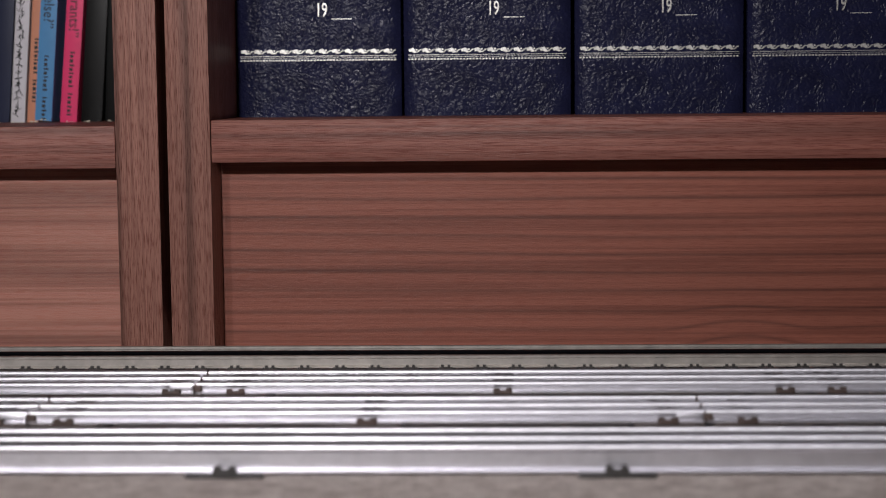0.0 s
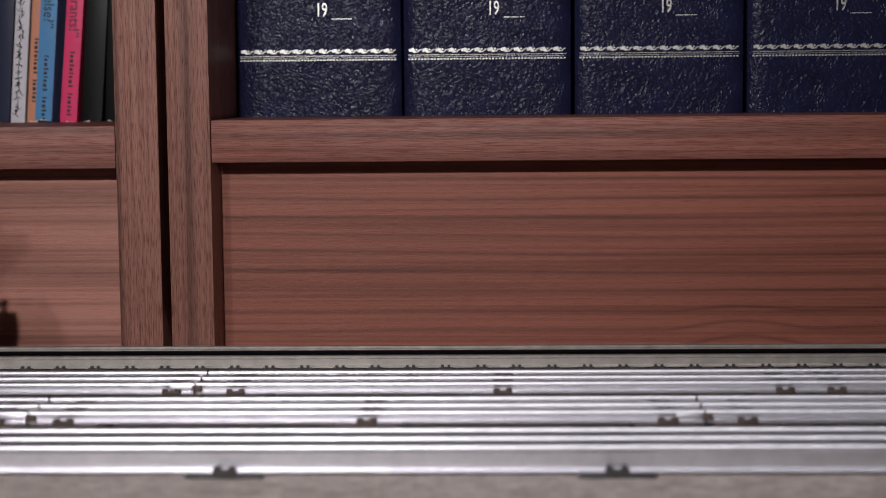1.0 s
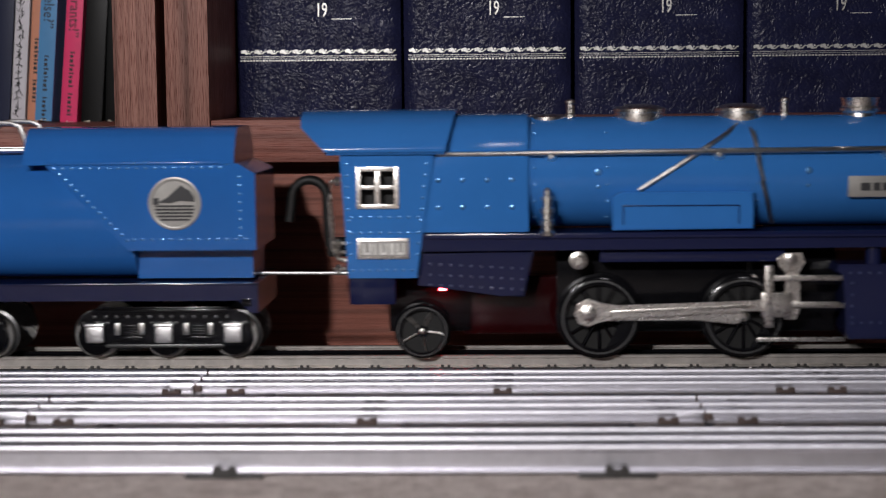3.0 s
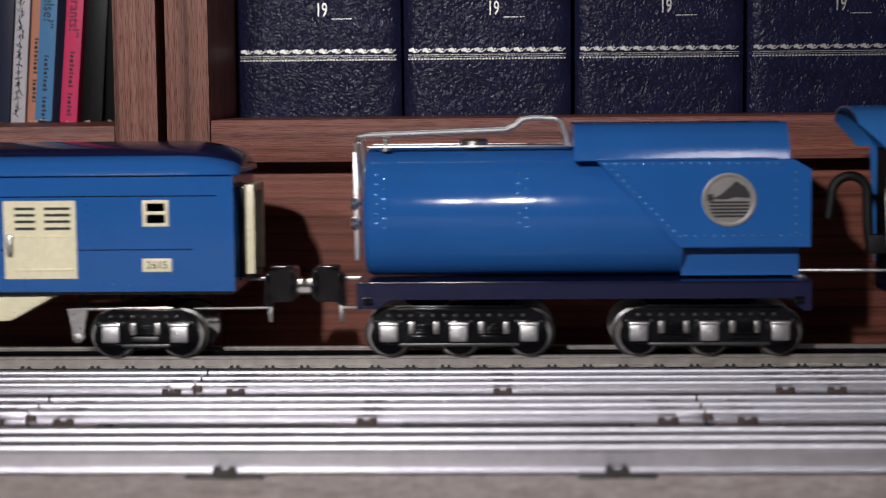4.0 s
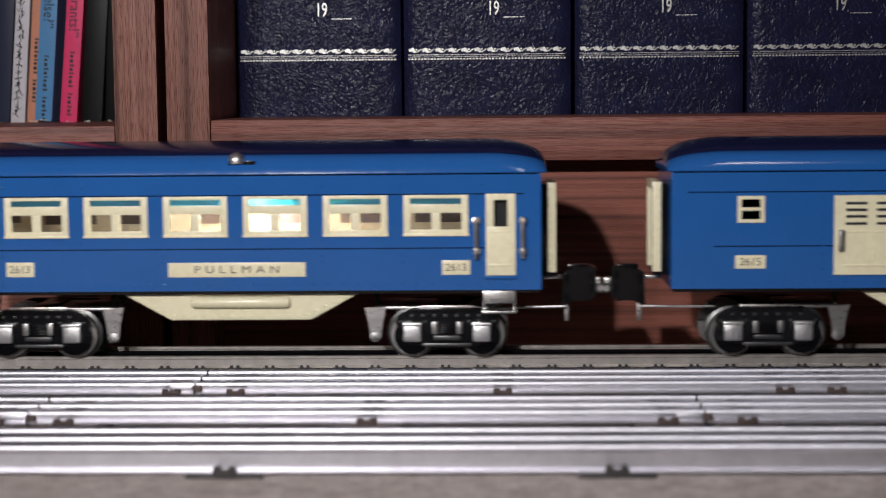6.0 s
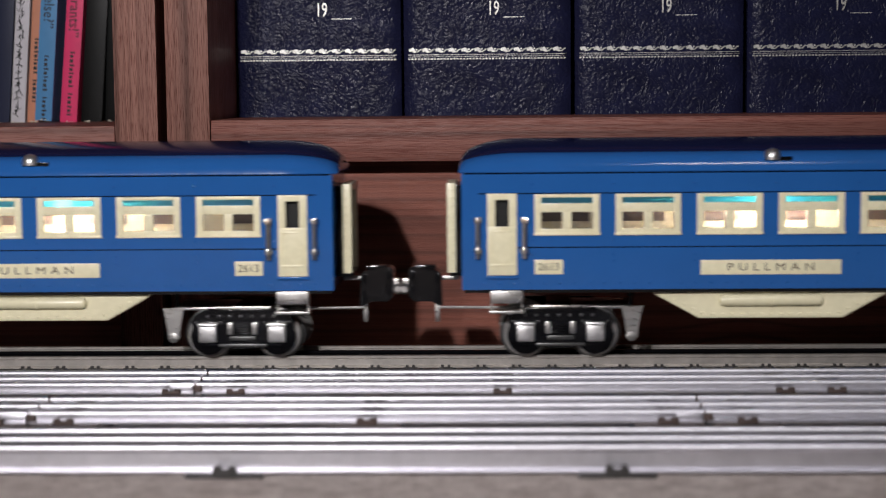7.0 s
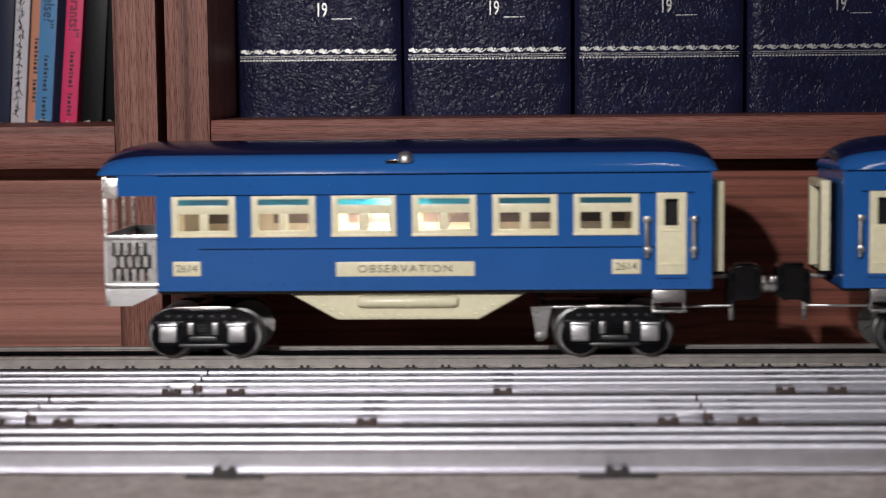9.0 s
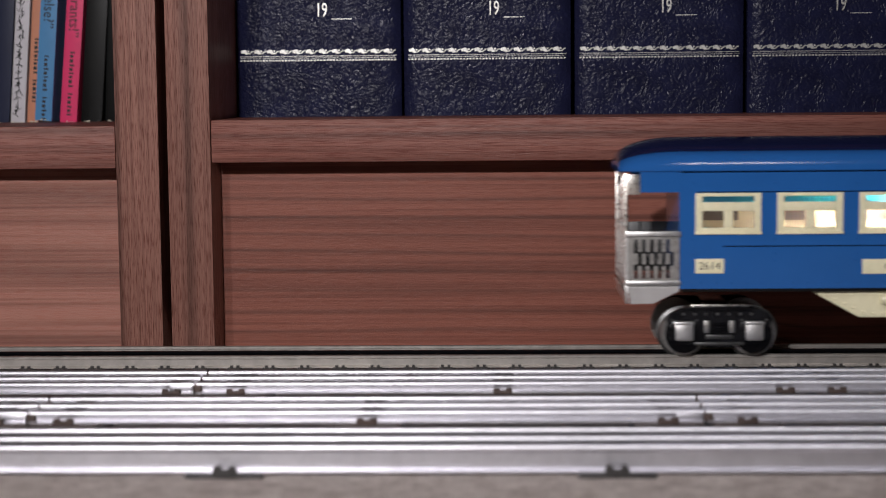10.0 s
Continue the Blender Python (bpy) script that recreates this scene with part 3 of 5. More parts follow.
def truck(car, xc, axles, arm, name="truck"):
    """A black side-framed truck with bright journal boxes; arm: the side (+1/-1) of its roller bracket, or 0."""
    reach = max(axles) + 31
    zt, zb = 88, 24
    bm = bmn()
    for sg in (-1, 1):
        out = [(-reach + 3, 56), (-reach, 66), (-reach + 6, 78), (-reach + 24, zt), (reach - 24, zt), (reach - 6, 78), (reach, 66), (reach - 3, 56), (reach - 8, 34), (reach - 18, zb), (reach - 40, zb)]
        for a, b in zip(sorted(axles, reverse=True), sorted(axles, reverse=True)[1:]):
            m = (a + b) / 2
            out += [(m + 26, zb), (m + 20, zb - 6), (m - 20, zb - 6), (m - 26, zb)]
        out += [(-reach + 40, zb), (-reach + 18, zb), (-reach + 8, 34)]
        plate_xz(bm, [((xc + a) * U, b * U) for a, b in out], sg * 92 * U, sg * 86 * U, 1.2 * U)
        ub(bm, xc - reach + 30, xc + reach - 30, sg * 89 - 8, sg * 89 + 8, 84, 90, 1)
    ub(bm, xc - 22, xc + 22, -86, 86, 62, 92, 2)
    tr = part(name, bm, BLACK, car, "black side frame")
    bm = bmn()
    for k in range(int(reach * 2 / 20) - 2):
        dome(bm, (xc - reach + 30 + k * 20) * U, -92.2 * U, 77 * U, 3.2 * U)
    for a in axles:
        for dx in (-22, 22):
            dome(bm, (xc + a + dx) * U, -92.2 * U, 66 * U, 3.0 * U)
    part("riveting", bm, DARKSTEEL, tr)
    part("tie_bar", ub(bmn(), xc - max(axles) + 18, xc + max(axles) - 18, -95, -91, 21, 27, 1.5), DARKSTEEL, tr, "dark steel tie bar")
    for a in axles:
        for sg in (-1, 1):
            wheel(tr, xc + a, sg * 66, 41.5, 41, sg)
            bm = bmn()
            ub(bm, xc + a - 16, xc + a + 16, sg * 97 - 6, sg * 97 + 6, 30, 62, 4)
            ub(bm, xc + a - 17, xc + a + 17, sg * 98 - 8, sg * 98 + 8, 60, 65, 1.5)
            part("journal_box", bm, BRIGHT, tr, "bright nickel journal box")
            part("pedestal", lathe(bmn(), [(33 * U, -3 * U), (33 * U, 2 * U), (30 * U, 4 * U)], pose((xc + a) * U, sg * 88 * U, 40 * U, 90 if sg < 0 else -90), 24), BLACK, tr, "black pedestal over the wheel")
        part("axle", lathe(bmn(), [(6 * U, -66 * U), (6 * U, 66 * U)], pose((xc + a) * U, 0, 41.5 * U, 90), 10), STEEL, tr)
    mids = [(a + b) / 2 for a, b in zip(axles, axles[1:])]
    for m in mids:
        bm = bmn()
        for q in range(4):
            ub(bm, xc + m - 19 + 3 * q, xc + m + 19 - 3 * q, -97, -91, 44 + 4.6 * q, 47.4 + 4.6 * q, 0.8)
        part("leaf_spring", bm, BLACK, tr, "black leaf spring")
        part("spring_plate", ub(bmn(), xc + m - 24, xc + m + 24, -98, -92, 33, 41, 1.5), DARKSTEEL if len(axles) == 2 else BLACK, tr)
        for dx in (-22, 22):
            part("hanger", ub(bmn(), xc + m + dx - 5, xc + m + dx + 5, -99, -92, 44, 66, 1.5), STEEL, tr)
    part("top_strap", ub(bmn(), xc - reach + 42, xc + reach - 42, -94, -86, 90.5, 94.5, 1), NICKEL if len(axles) == 2 else BLACK, tr)
    if arm:
        x = xc + arm * (reach + 37)
        bm = bmn()
        out = [(x - 20, 88), (x + 20, 90), (x + 12, 58), (x + 10, 34), (x + 4, 26), (x - 6, 26), (x - 11, 34), (x - 12, 58)]
        plate_xz(bm, [(a * U, b * U) for a, b in out], -64 * U, -60 * U, 1 * U)
        ub(bm, min(xc, x), max(xc, x), -62, 62, 84, 89, 1)
        part("roller_bracket", bm, STEEL, tr, "grey steel roller bracket")
        turned("roller", [(3, -6), (9, -5), (9, 5), (3, 6)], x - 2, -60, 34, STEEL, tr, "y", 14)
        part("bracket_stud", lathe(bmn(), [(4 * U, 88 * U), (4 * U, 104 * U), (6 * U, 104 * U), (6 * U, 110 * U)], pose((x - arm * 2) * U, -40 * U, 0), 8), BLACK, tr)
    return tr


def coupler(car, x, sg, z=124):
    """A black die-cast box coupler on a bright drawbar, with its knuckle, at the car's end."""
    bm = bmn()
    out = [(x, z - 36), (x + sg * 3, z + 22), (x + sg * 8, z + 27), (x + sg * 55, z + 35), (x + sg * 62, z + 30), (x + sg * 62, z - 20), (x + sg * 50, z - 30), (x + sg * 20, z - 27), (x + sg * 8, z - 36)]
    plate_xz(bm, [(a * U, b * U) for a, b in out], -36 * U, 10 * U, 2 * U)
    c = part("coupler", bm, BLACK, car, "black die-cast box coupler")
    part("lid", ub(bmn(), min(x + sg * 12, x + sg * 50), max(x + sg * 12, x + sg * 50), -30, 2, z + 28, z + 37, 3), BLACK, c)
    part("rib", ub(bmn(), min(x + sg * 6, x + sg * 13), max(x + sg * 6, x + sg * 13), -40, -35, z - 30, z + 22, 1.5), BLACK, c)
    part("rib", ub(bmn(), min(x + sg * 50, x + sg * 56), max(x + sg * 50, x + sg * 56), -39, -35, z - 16, z + 28, 1.5), BLACK, c)
    bm = bmn()
    ub(bm, min(x + sg * 58, x + sg * 74), max(x + sg * 58, x + sg * 74), -28, -8, z - 2, z + 13, 4)
    lathe(bm, [(6 * U, -11 * U), (10 * U, -8 * U), (10 * U, 5 * U), (6 * U, 9 * U)], pose((x + sg * 70) * U, -30 * U, (z - 6) * U, 90), 14)
    part("knuckle", bm, STEEL, c, "bright steel coupler knuckle")
    part("uncoupling_pin", ub(bmn(), min(x + sg * 6, x + sg * 14), max(x + sg * 6, x + sg * 14), -22, -18, z - 68, z - 34, 1), STEEL, c)
    bm = bmn()
    tube(bm, [((x - sg * 125) * U, -40 * U, 84 * U), (x * U - sg * 30 * U, -34 * U, 84 * U), (x * U + sg * 8 * U, -30 * U, 84 * U)], 2.6 * U, 6)
    part("drawbar", bm, BRIGHT, c)
    part("shank", ub(bmn(), min(x - sg * 30, x + 2 * sg), max(x - sg * 30, x + 2 * sg), -14, 4, z + 8, z + 15, 1.5), STEEL, c)


HW = 119.8  # half width of a car body


def frame_piece(name, car, x0, x1, z0, z1, bars, material=CREAM, y=None, depth=3.0, label=""):
    """A pressed frame with a rim and inner bars (x0, x1, z0, z1)."""
    y = -HW if y is None else y
    bm = bmn()
    for b in bars:
        ub(bm, *b[:2], y - depth, y + 2.2, *b[2:], 0.7)
    return part(name, bm, material, car, label)


def car_roof(car, x0, x1):
    """The curved roof in two parts, drawn in towards the ends."""
    lower = [(122.5, 332.5), (123.8, 334), (122.5, 340), (119, 350), (112, 359), (101, 366.5)]
    upper = [(101.2, 366.6), (97.5, 371), (80, 378.5), (58, 384), (30, 388), (0, 389.5)]
    ns = 30
    stations = []
    for k in range(ns + 1):
        u = k / ns
        if u < 0.3:
            d = (u / 0.3) ** 1.6 * 110
            x = x0 + d
        elif u > 0.7:
            d = ((1 - u) / 0.3) ** 1.6 * 110
            x = x1 - d
        else:
            d = 110
            x = x0 + 110 + (u - 0.3) / 0.4 * (x1 - x0 - 220)
        f = math.sqrt(max(0.0, 1 - (1 - min(1, d / 110)) ** 2.0))
        stations.append((x, f))

    def ring(pts, x, f, drop=0.0):
        out = []
        full = [(-a, b) for a, b in pts] + ([(a, b) for a, b in pts[::-1]] if pts[-1][0] else [(a, b) for a, b in pts[-2::-1]])
        for a, b in full:
            g = max(0.0, (b - 334) / 55)
            zz = b if b <= 334 else 334 + (b - 334) * (0.30 + 0.70 * f)
            yy = a * (1 - 0.06 * (1 - f) - 0.30 * (1 - f) * g)
            out.append((x * U, yy * U, (zz - drop) * U))
        return out

    for name, pts, m, label in (("roof_side", lower, BLUE, "glossy blue lower roof"), ("roof_top", upper, NAVY, "glossy navy upper roof")):
        bm = bmn()
        if name == "roof_top":
            loft(bm, [ring(pts, x, f) + [(x * U, 0, 352 * U)] for x, f in stations])
        else:
            loft(bm, [ring(pts, x, f) + [(x * U, 100 * U, 331 * U), (x * U, -100 * U, 331 * U)] for x, f in stations])
        part(name, bm, m, car, label)


def shell(car, x0, x1, holes, z0=126, z1=332):
    """Both side walls with openings cut through, ends and floor; holes: (x0, x1, z0, z1), not overlapping in x."""
    for sg in (-1, 1):
        ya, yb = sorted((sg * HW, sg * (HW - 3.5)))
        seams = [(x0 + 30, x1 - 30, 294.8, 296.8), (x0 + 75, x1 - 75, 199.6, 201.6)]
        part("side_wall", pierced(bmn(), x0, x1, z0, z1 - 2, ya, yb, holes + seams), BLUE, car, "glossy blue pressed-metal side")
    for a, b in ((x0, x0 + 3.5), (x1 - 3.5, x1)):
        part("end_wall", ub(bmn(), a, b, -HW + 3.6, HW - 3.6, z0, z1), BLUE, car)
    # black strips added to darken the seams, and rivets, on the seen side
    for a, b, c in ((x0 + 20, x1 - 20, 295.8), (x0 + 60, x1 - 60, 200.6), (x0 + 5, x1 - 5, 331)):
        part("seam_strip", ub(bmn(), a, b, -HW + 3.6, -HW + 4.6, c - 4, c + 4), BLACK, car)
    bm = bmn()
    x = x0 + 40
    while x < x1 - 30:
        dome(bm, x * U, -HW * U, 137 * U, 2.6 * U)
        x += 26.5
    part("riveting", bm, BLUE, car)
    part("car_floor", ub(bmn(), x0 + 4, x1 - 4, -HW + 4, HW - 4, 120, 127), BLACK, car)


def rivet_columns(car, xs, zs, y=-HW):
    bm = bmn()
    for x in xs:
        for z in zs:
            dome(bm, x * U, y * U, z * U, 2.6 * U)
    part("riveting", bm, BLUE, car)


def number_plate(car, xc, z, w, h, text, name="car_plate", size=19, stretch=1.0, spacing=1.0):
    p = part(name, ub(bmn(), xc - w / 2, xc + w / 2, -HW - 2.4, -HW + 1, z - h / 2, z + h / 2, 1.2), CREAM, car, "cream lettered plate")
    words(text, size * U, BROWNINK, p, pose(xc * U, (-HW - 2.6) * U, z * U) @ FACE, "lettering", 0.00005, "CENTER", stretch, spacing)
    return p


def belly(car, xl, xr):
    """The cream trapezoid tank box under the floor."""
    bm = bmn()
    out = [(xl, 123), (xr, 123), (xr - 92, 72), (xl + 92, 72)]
    plate_xz(bm, [(a * U, b * U) for a, b in out], -104 * U, 104 * U, 2.5 * U)
    b = part("belly_box", bm, CREAM, car, "cream pressed belly box with rivets")
    mid = (xl + xr) / 2
    bm = bmn()
    lathe(bm, [(4 * U, -90 * U), (9 * U, -88 * U), (11 * U, -82 * U), (11 * U, -2 * U), (12.5 * U, -1.5 * U), (12.5 * U, 1.5 * U), (11 * U, 2 * U), (11 * U, 82 * U), (9 * U, 88 * U), (4 * U, 90 * U)], pose(mid * U, -107 * U, 104.5 * U, 0, 90), 16)
    part("air_tank", bm, CREAM, b)
    bm = bmn()
    x = xl + 100
    while x < xr - 98:
        dome(bm, x * U, -104 * U, 79 * U, 2.9 * U)
        x += 17
    for k in range(5):
        for s, e in ((xl, 1), (xr, -1)):
            dome(bm, (s + e * (34 + k * 16)) * U, -104 * U, (112 - k * 7.6) * U, 2.9 * U)
    part("riveting", bm, CREAM, b)


def vestibule(car, x, sg):
    """The cream diaphragm on the end of a car."""
    bm = bmn()
    a, b = sorted((x + sg * 12, x + sg * 28))
    for y0, y1, z0, z1 in ((-62, -46, 150, 312), (46, 62, 150, 312), (-46, 46, 298, 312)):
        ub(bm, a, b, y0, y1, z0, z1, 2)
    v = part("diaphragm", bm, CREAM, car, "cream end diaphragm")
    # black strip in place of the shade on the end wall
    a, b = sorted((x, x + sg * 12))
    part("bellows", ub(bmn(), a, b, -60, 60, 150, 308, 1), BLACK, v, "black strip behind the diaphragm")
    part("end_step", ub(bmn(), min(x, x + sg * 24), max(x, x + sg * 30), -58, 58, 144, 150, 1), BLACK, v)
    bm = bmn()
    for k in range(11):
        dome(bm, (x + sg * 16) * U, -62 * U, (160 + k * 14) * U, 3.0 * U)
    part("riveting", bm, CREAM, v)


def roof_knob(car, x, way):
    """A bright roof catch with its slot, on the camera's side."""
    k = turned("roof_catch", [(14, 0), (15, 7), (13, 13), (8, 18), (1, 20)], x, -113, 352, BRIGHT, car, "z", 16, "bright nickel roof catch")
    part("slot", ub(bmn(), min(x - 14 * way, x + 34 * way), max(x - 14 * way, x + 34 * way), -120, -112, 350, 357, 1), BLACK, k)


def interior(car, left, holes, bulb_x):
    """Tan lining with the same openings on the inner far wall, a cream ceiling, and the bulb that shines in the windows."""
    part("lining", pierced(bmn(), left + 4, 536, 128, 326, HW - 6.5, HW - 3.8, holes), LINING, car, "tan inner lining")
    # dark sheets added across the far openings to stop the bulb's light
    for h in holes:
        part("far_pane", ub(bmn(), h[0] - 4, h[1] + 4, HW - 8.2, HW - 6.7, h[2] - 4, h[3] + 4), FARBLOCK, car, "dark brown sheet across the far window opening")
    for a, b in ((left + 3.8, left + 6), (534, 536.2)):
        part("end_lining", ub(bmn(), a, b, -HW + 6, HW - 8, 128, 322), LINING, car)
    # black sheets added behind the door windows to make them dark
    for x in (-469, 469):
        if x > left:
            part("door_blind", ub(bmn(), x - 24, x + 24, -HW + 14, -HW + 16, 200, 300), DULLBLACK, car)
    part("inner_ceiling", ub(bmn(), left + 4, 536, -HW + 8, HW - 8, 322, 326), CREAM, car)
    turned("bulb", [(2, 0), (11, 4), (15, 14), (13, 24), (6, 30)], bulb_x, 20, 262, BULB, car, "z", 16, "lit clear bulb")
    turned("socket", [(9, 0), (9, 30)], bulb_x, 20, 292, NICKEL, car, "z", 12)


def window(car, xc, z0=224, z1=294.5):
    a, b = xc - 57, xc + 57
    bars = [(a, a + 12, z0, z1), (b - 12, b, z0, z1), (a + 12, b - 12, z0, z0 + 9.5), (a + 12, b - 12, z0 + 39, z0 + 54.5), (a + 12, b - 12, z1 - 6, z1), (xc - 8, xc + 8, z0 + 9.5, z0 + 39)]
    w = frame_piece("window", car, a, b, z0, z1, bars, label="cream window frame")
    part("sill", ub(bmn(), a - 1, b + 1, -HW - 5, -HW, z0 - 2, z0 + 2.5, 0.8), CREAM, w)
    part("transom", ub(bmn(), a + 11, b - 11, -HW + 0.4, -HW + 1.6, z1 - 17, z1 - 5), TEAL, w, "teal transom light")
    return w


def end_door(car, xc):
    z0, z1 = 152, 296
    a, b = xc - 26, xc + 26
    bars = [(a, b, z0, 238), (a, a + 14, 238, z1), (b - 14, b, 238, z1), (a + 14, b - 14, 285, z1)]
    d = frame_piece("door", car, a, b, z0, z1, bars, label="cream vestibule door")
    bm = bmn()
    for r in ((a + 9, b - 9, 228, 230.5), (a + 12, b - 12, 234, 236), (a + 6, a + 9, 172, 230), (b - 9, b - 6, 172, 230), (a + 5, b - 5, 168, 172)):
        ub(bm, r[0], r[1], -HW - 4.6, -HW - 2.6, r[2], r[3], 0.7)
    part("moulding", bm, CREAM, d)
    part("door_sill", ub(bmn(), a - 2, b + 2, -HW - 5.5, -HW, z0 - 6, z0 - 1, 1), BLUE, d)
    return d


def grab_rail(car, x):
    bm = bmn()
    tube(bm, [(x * U, (-HW - 9) * U, 182 * U), (x * U, (-HW - 9) * U, 248 * U)], 4.0 * U, 8)
    g = part("grab_rail", bm, STEEL, car, "grey steel grab rail")
    bm = bmn()
    for z in (188, 242):
        lathe(bm, [(6 * U, -5 * U), (7 * U, 0), (6 * U, 5 * U)], pose(x * U, (-HW - 9) * U, (z + 8) * U), 10)
        lathe(bm, [(3 * U, 0), (3 * U, 9 * U)], pose(x * U, (-HW) * U, (z + 8) * U, 90), 8)
    part("ferrule", bm, NICKEL, g)


def step(car, xc):
    bm = bmn()
    ub(bm, xc - 29, xc + 29, -HW + 2, -HW + 30, 101, 124, 2)
    ub(bm, xc - 31, xc + 31, -HW - 6, -HW + 24, 84, 89, 1)
    for s in (-29, 25):
        ub(bm, xc + s, xc + s + 4, -HW + 10, -HW + 24, 88, 104, 1)
    part("door_step", bm, STEEL, car, "bright nickel door step")


def passenger_car(kind):
    """A lit coach; kind: 'coach' or 'observation'."""
    obs = kind == "observation"
    label = "blue tinplate observation coach with a silver rear platform and lit windows" if obs else "blue tinplate passenger coach with cream doors and lit windows"
    car = thing("observation_car" if obs else "passenger_car", label, "toy railway coach", "train of blue toy cars")
    left = -440 if obs else -540
    wins = [-355 + 142 * k for k in range(6)]
    holes = [(x - 46, x + 46, 232, 290) for x in wins] + [(469 - 13, 469 + 13, 236, 286)]
    if not obs:
        holes.append((-469 - 13, -469 + 13, 236, 286))
    shell(car, left, 540, holes)
    car_roof(car, -545, 550)
    for x in wins:
        window(car, x)
    for s in ((1,) if obs else (-1, 1)):
        end_door(car, s * 469)
        for dx in (-43, 39):
            grab_rail(car, s * 469 + dx)
        step(car, s * 466 if s > 0 else -461)
    number_plate(car, -387, 166, 50, 26, "2614" if obs else "2613")
    number_plate(car, 390, 166, 50, 26, "2614" if obs else "2613")
    number_plate(car, 1, 164, 245, 26, "OBSERVATION" if obs else "PULLMAN", "name_plate", 19, 1.25 if not obs else 1.15, 1.68 if not obs else 1.2)
    rivet_columns(car, [-415 + 142 * k for k in range(7)], (176, 188, 214, 312))
    belly(car, -214, 222)
    truck(car, -366, (-62, 62), 0 if obs else 1)
    truck(car, 372, (-62, 62), -1)
    roof_knob(car, 3, -1 if obs else 1)
    interior(car, left, holes, -45 if obs else 22)
    vestibule(car, 540, 1)
    coupler(car, 578, 1)
    if not obs:
        vestibule(car, -540, -1)
        coupler(car, -578, -1)
    else:
        rear_platform(car)
    return car


def rear_platform(car):
    """The open rear deck with its silver railing and roof posts."""
    bm = bmn()
    for y in (-112, 112):
        ub(bm, -536, -530, y - 3, y + 3, 116, 330, 1.5)
    for y in (-40, 40):
        ub(bm, -536, -533, y - 2, y + 2, 116, 330, 0.5)
    part("roof_post", bm, NICKEL, car, "bright nickel roof posts")
    part("post_bracket", ub(bmn(), -532, -508, -HW - 2, -HW + 8, 292, 328, 1.5), NICKEL, car)
    part("deck", ub(bmn(), -536, -440, -HW + 2, HW - 2, 122, 128, 1), BLACK, car)
    part("rear_fascia", ub(bmn(), -508, -440, -HW, -HW + 4, 296, 332), BLUE, car)
    part("rear_fascia", ub(bmn(), -508, -440, HW - 4, HW, 296, 332), BLUE, car)
    # railing: near plate with staggered slots, and bars across the back
    slots = []
    for r in range(3):
        for c in range(6):
            xc = -516 + c * 14 + (7 if r == 1 else 0)
            if -528 < xc - 4 and xc + 4 < -445:
                slots.append((xc - 3.4, xc + 3.4, 145 + r * 22, 170 + r * 22))
    part("railing", pierced(bmn(), -530, -440, 132, 226, -HW - 4, -HW - 1, slots), STEEL, car, "plated railing with staggered slots")
    # solid dark plate added on the far side to darken the slots
    part("far_railing", ub(bmn(), -530, -440, HW + 1, HW + 4, 132, 226, 1), DARKSTEEL, car)
    for z0, z1 in ((134, 141), (219, 228)):
        part("rail_moulding", ub(bmn(), -532, -438, -HW - 8, -HW + 1, z0, z1, 2), BRIGHT, car)
    bm = bmn()
    out = [(-530, 131), (-440, 131), (-440, 122), (-462, 112), (-486, 100), (-526, 100)]
    plate_xz(bm, [(a * U, b * U) for a, b in out], (-HW - 4) * U, (-HW - 1) * U, 1 * U)
    part("platform_step", bm, BRIGHT, car)
    bm = bmn()
    for x0, x1 in ((-534, -529),):
        for z0, z1 in ((100, 132), (132, 142), (216, 228)):
            ub(bm, x0, x1, -HW, HW, z0, z1, 1)
        for c in range(20):
            yy = -HW + c * 12.3
            ub(bm, x0, x1, yy, yy + 5, 142, 216)
    part("rear_railing", bm, BRIGHT, car, "bright plated rear railing")
    turned("tail_lamp", [(8, 0), (8, 8), (5, 12)], -540, 0, 312, RED, car, "x", 12)


def baggage_car():
    car = thing("baggage_car", "blue tinplate baggage car with two cream sliding doors", "toy railway car", "train of blue toy cars")
    holes = [(s * 401 - 17, s * 401 + 17, 246, 284) for s in (-1, 1)]
    shell(car, -540, 540, holes)
    car_roof(car, -547, 550)
    for s in (-1, 1):
        xc = s * 401.5
        a, b = xc - 23.5, xc + 23.5
        bars = [(a, a + 7, 242, 289), (b - 7, b, 242, 289), (a + 7, b - 7, 242, 248), (a + 7, b - 7, 283, 289), (a + 7, b - 7, 263, 269)]
        frame_piece("window", car, a, b, 242, 289, bars, label="small cream window frame")
        number_plate(car, s * 402, 173, 53, 24, "2615")
    for xc in (-192.5, 194.5):
        sliding_door(car, xc)
    rivet_columns(car, [-276, -110, 112, 278], [160 + 13.5 * k for k in range(10)])
    belly(car, -214, 222)
    truck(car, -366, (-62, 62), 1)
    truck(car, 372, (-62, 62), -1)
    roof_knob(car, 3, 1)
    for s in (-1, 1):
        vestibule(car, s * 540, s)
        coupler(car, s * 578, s)
    return car


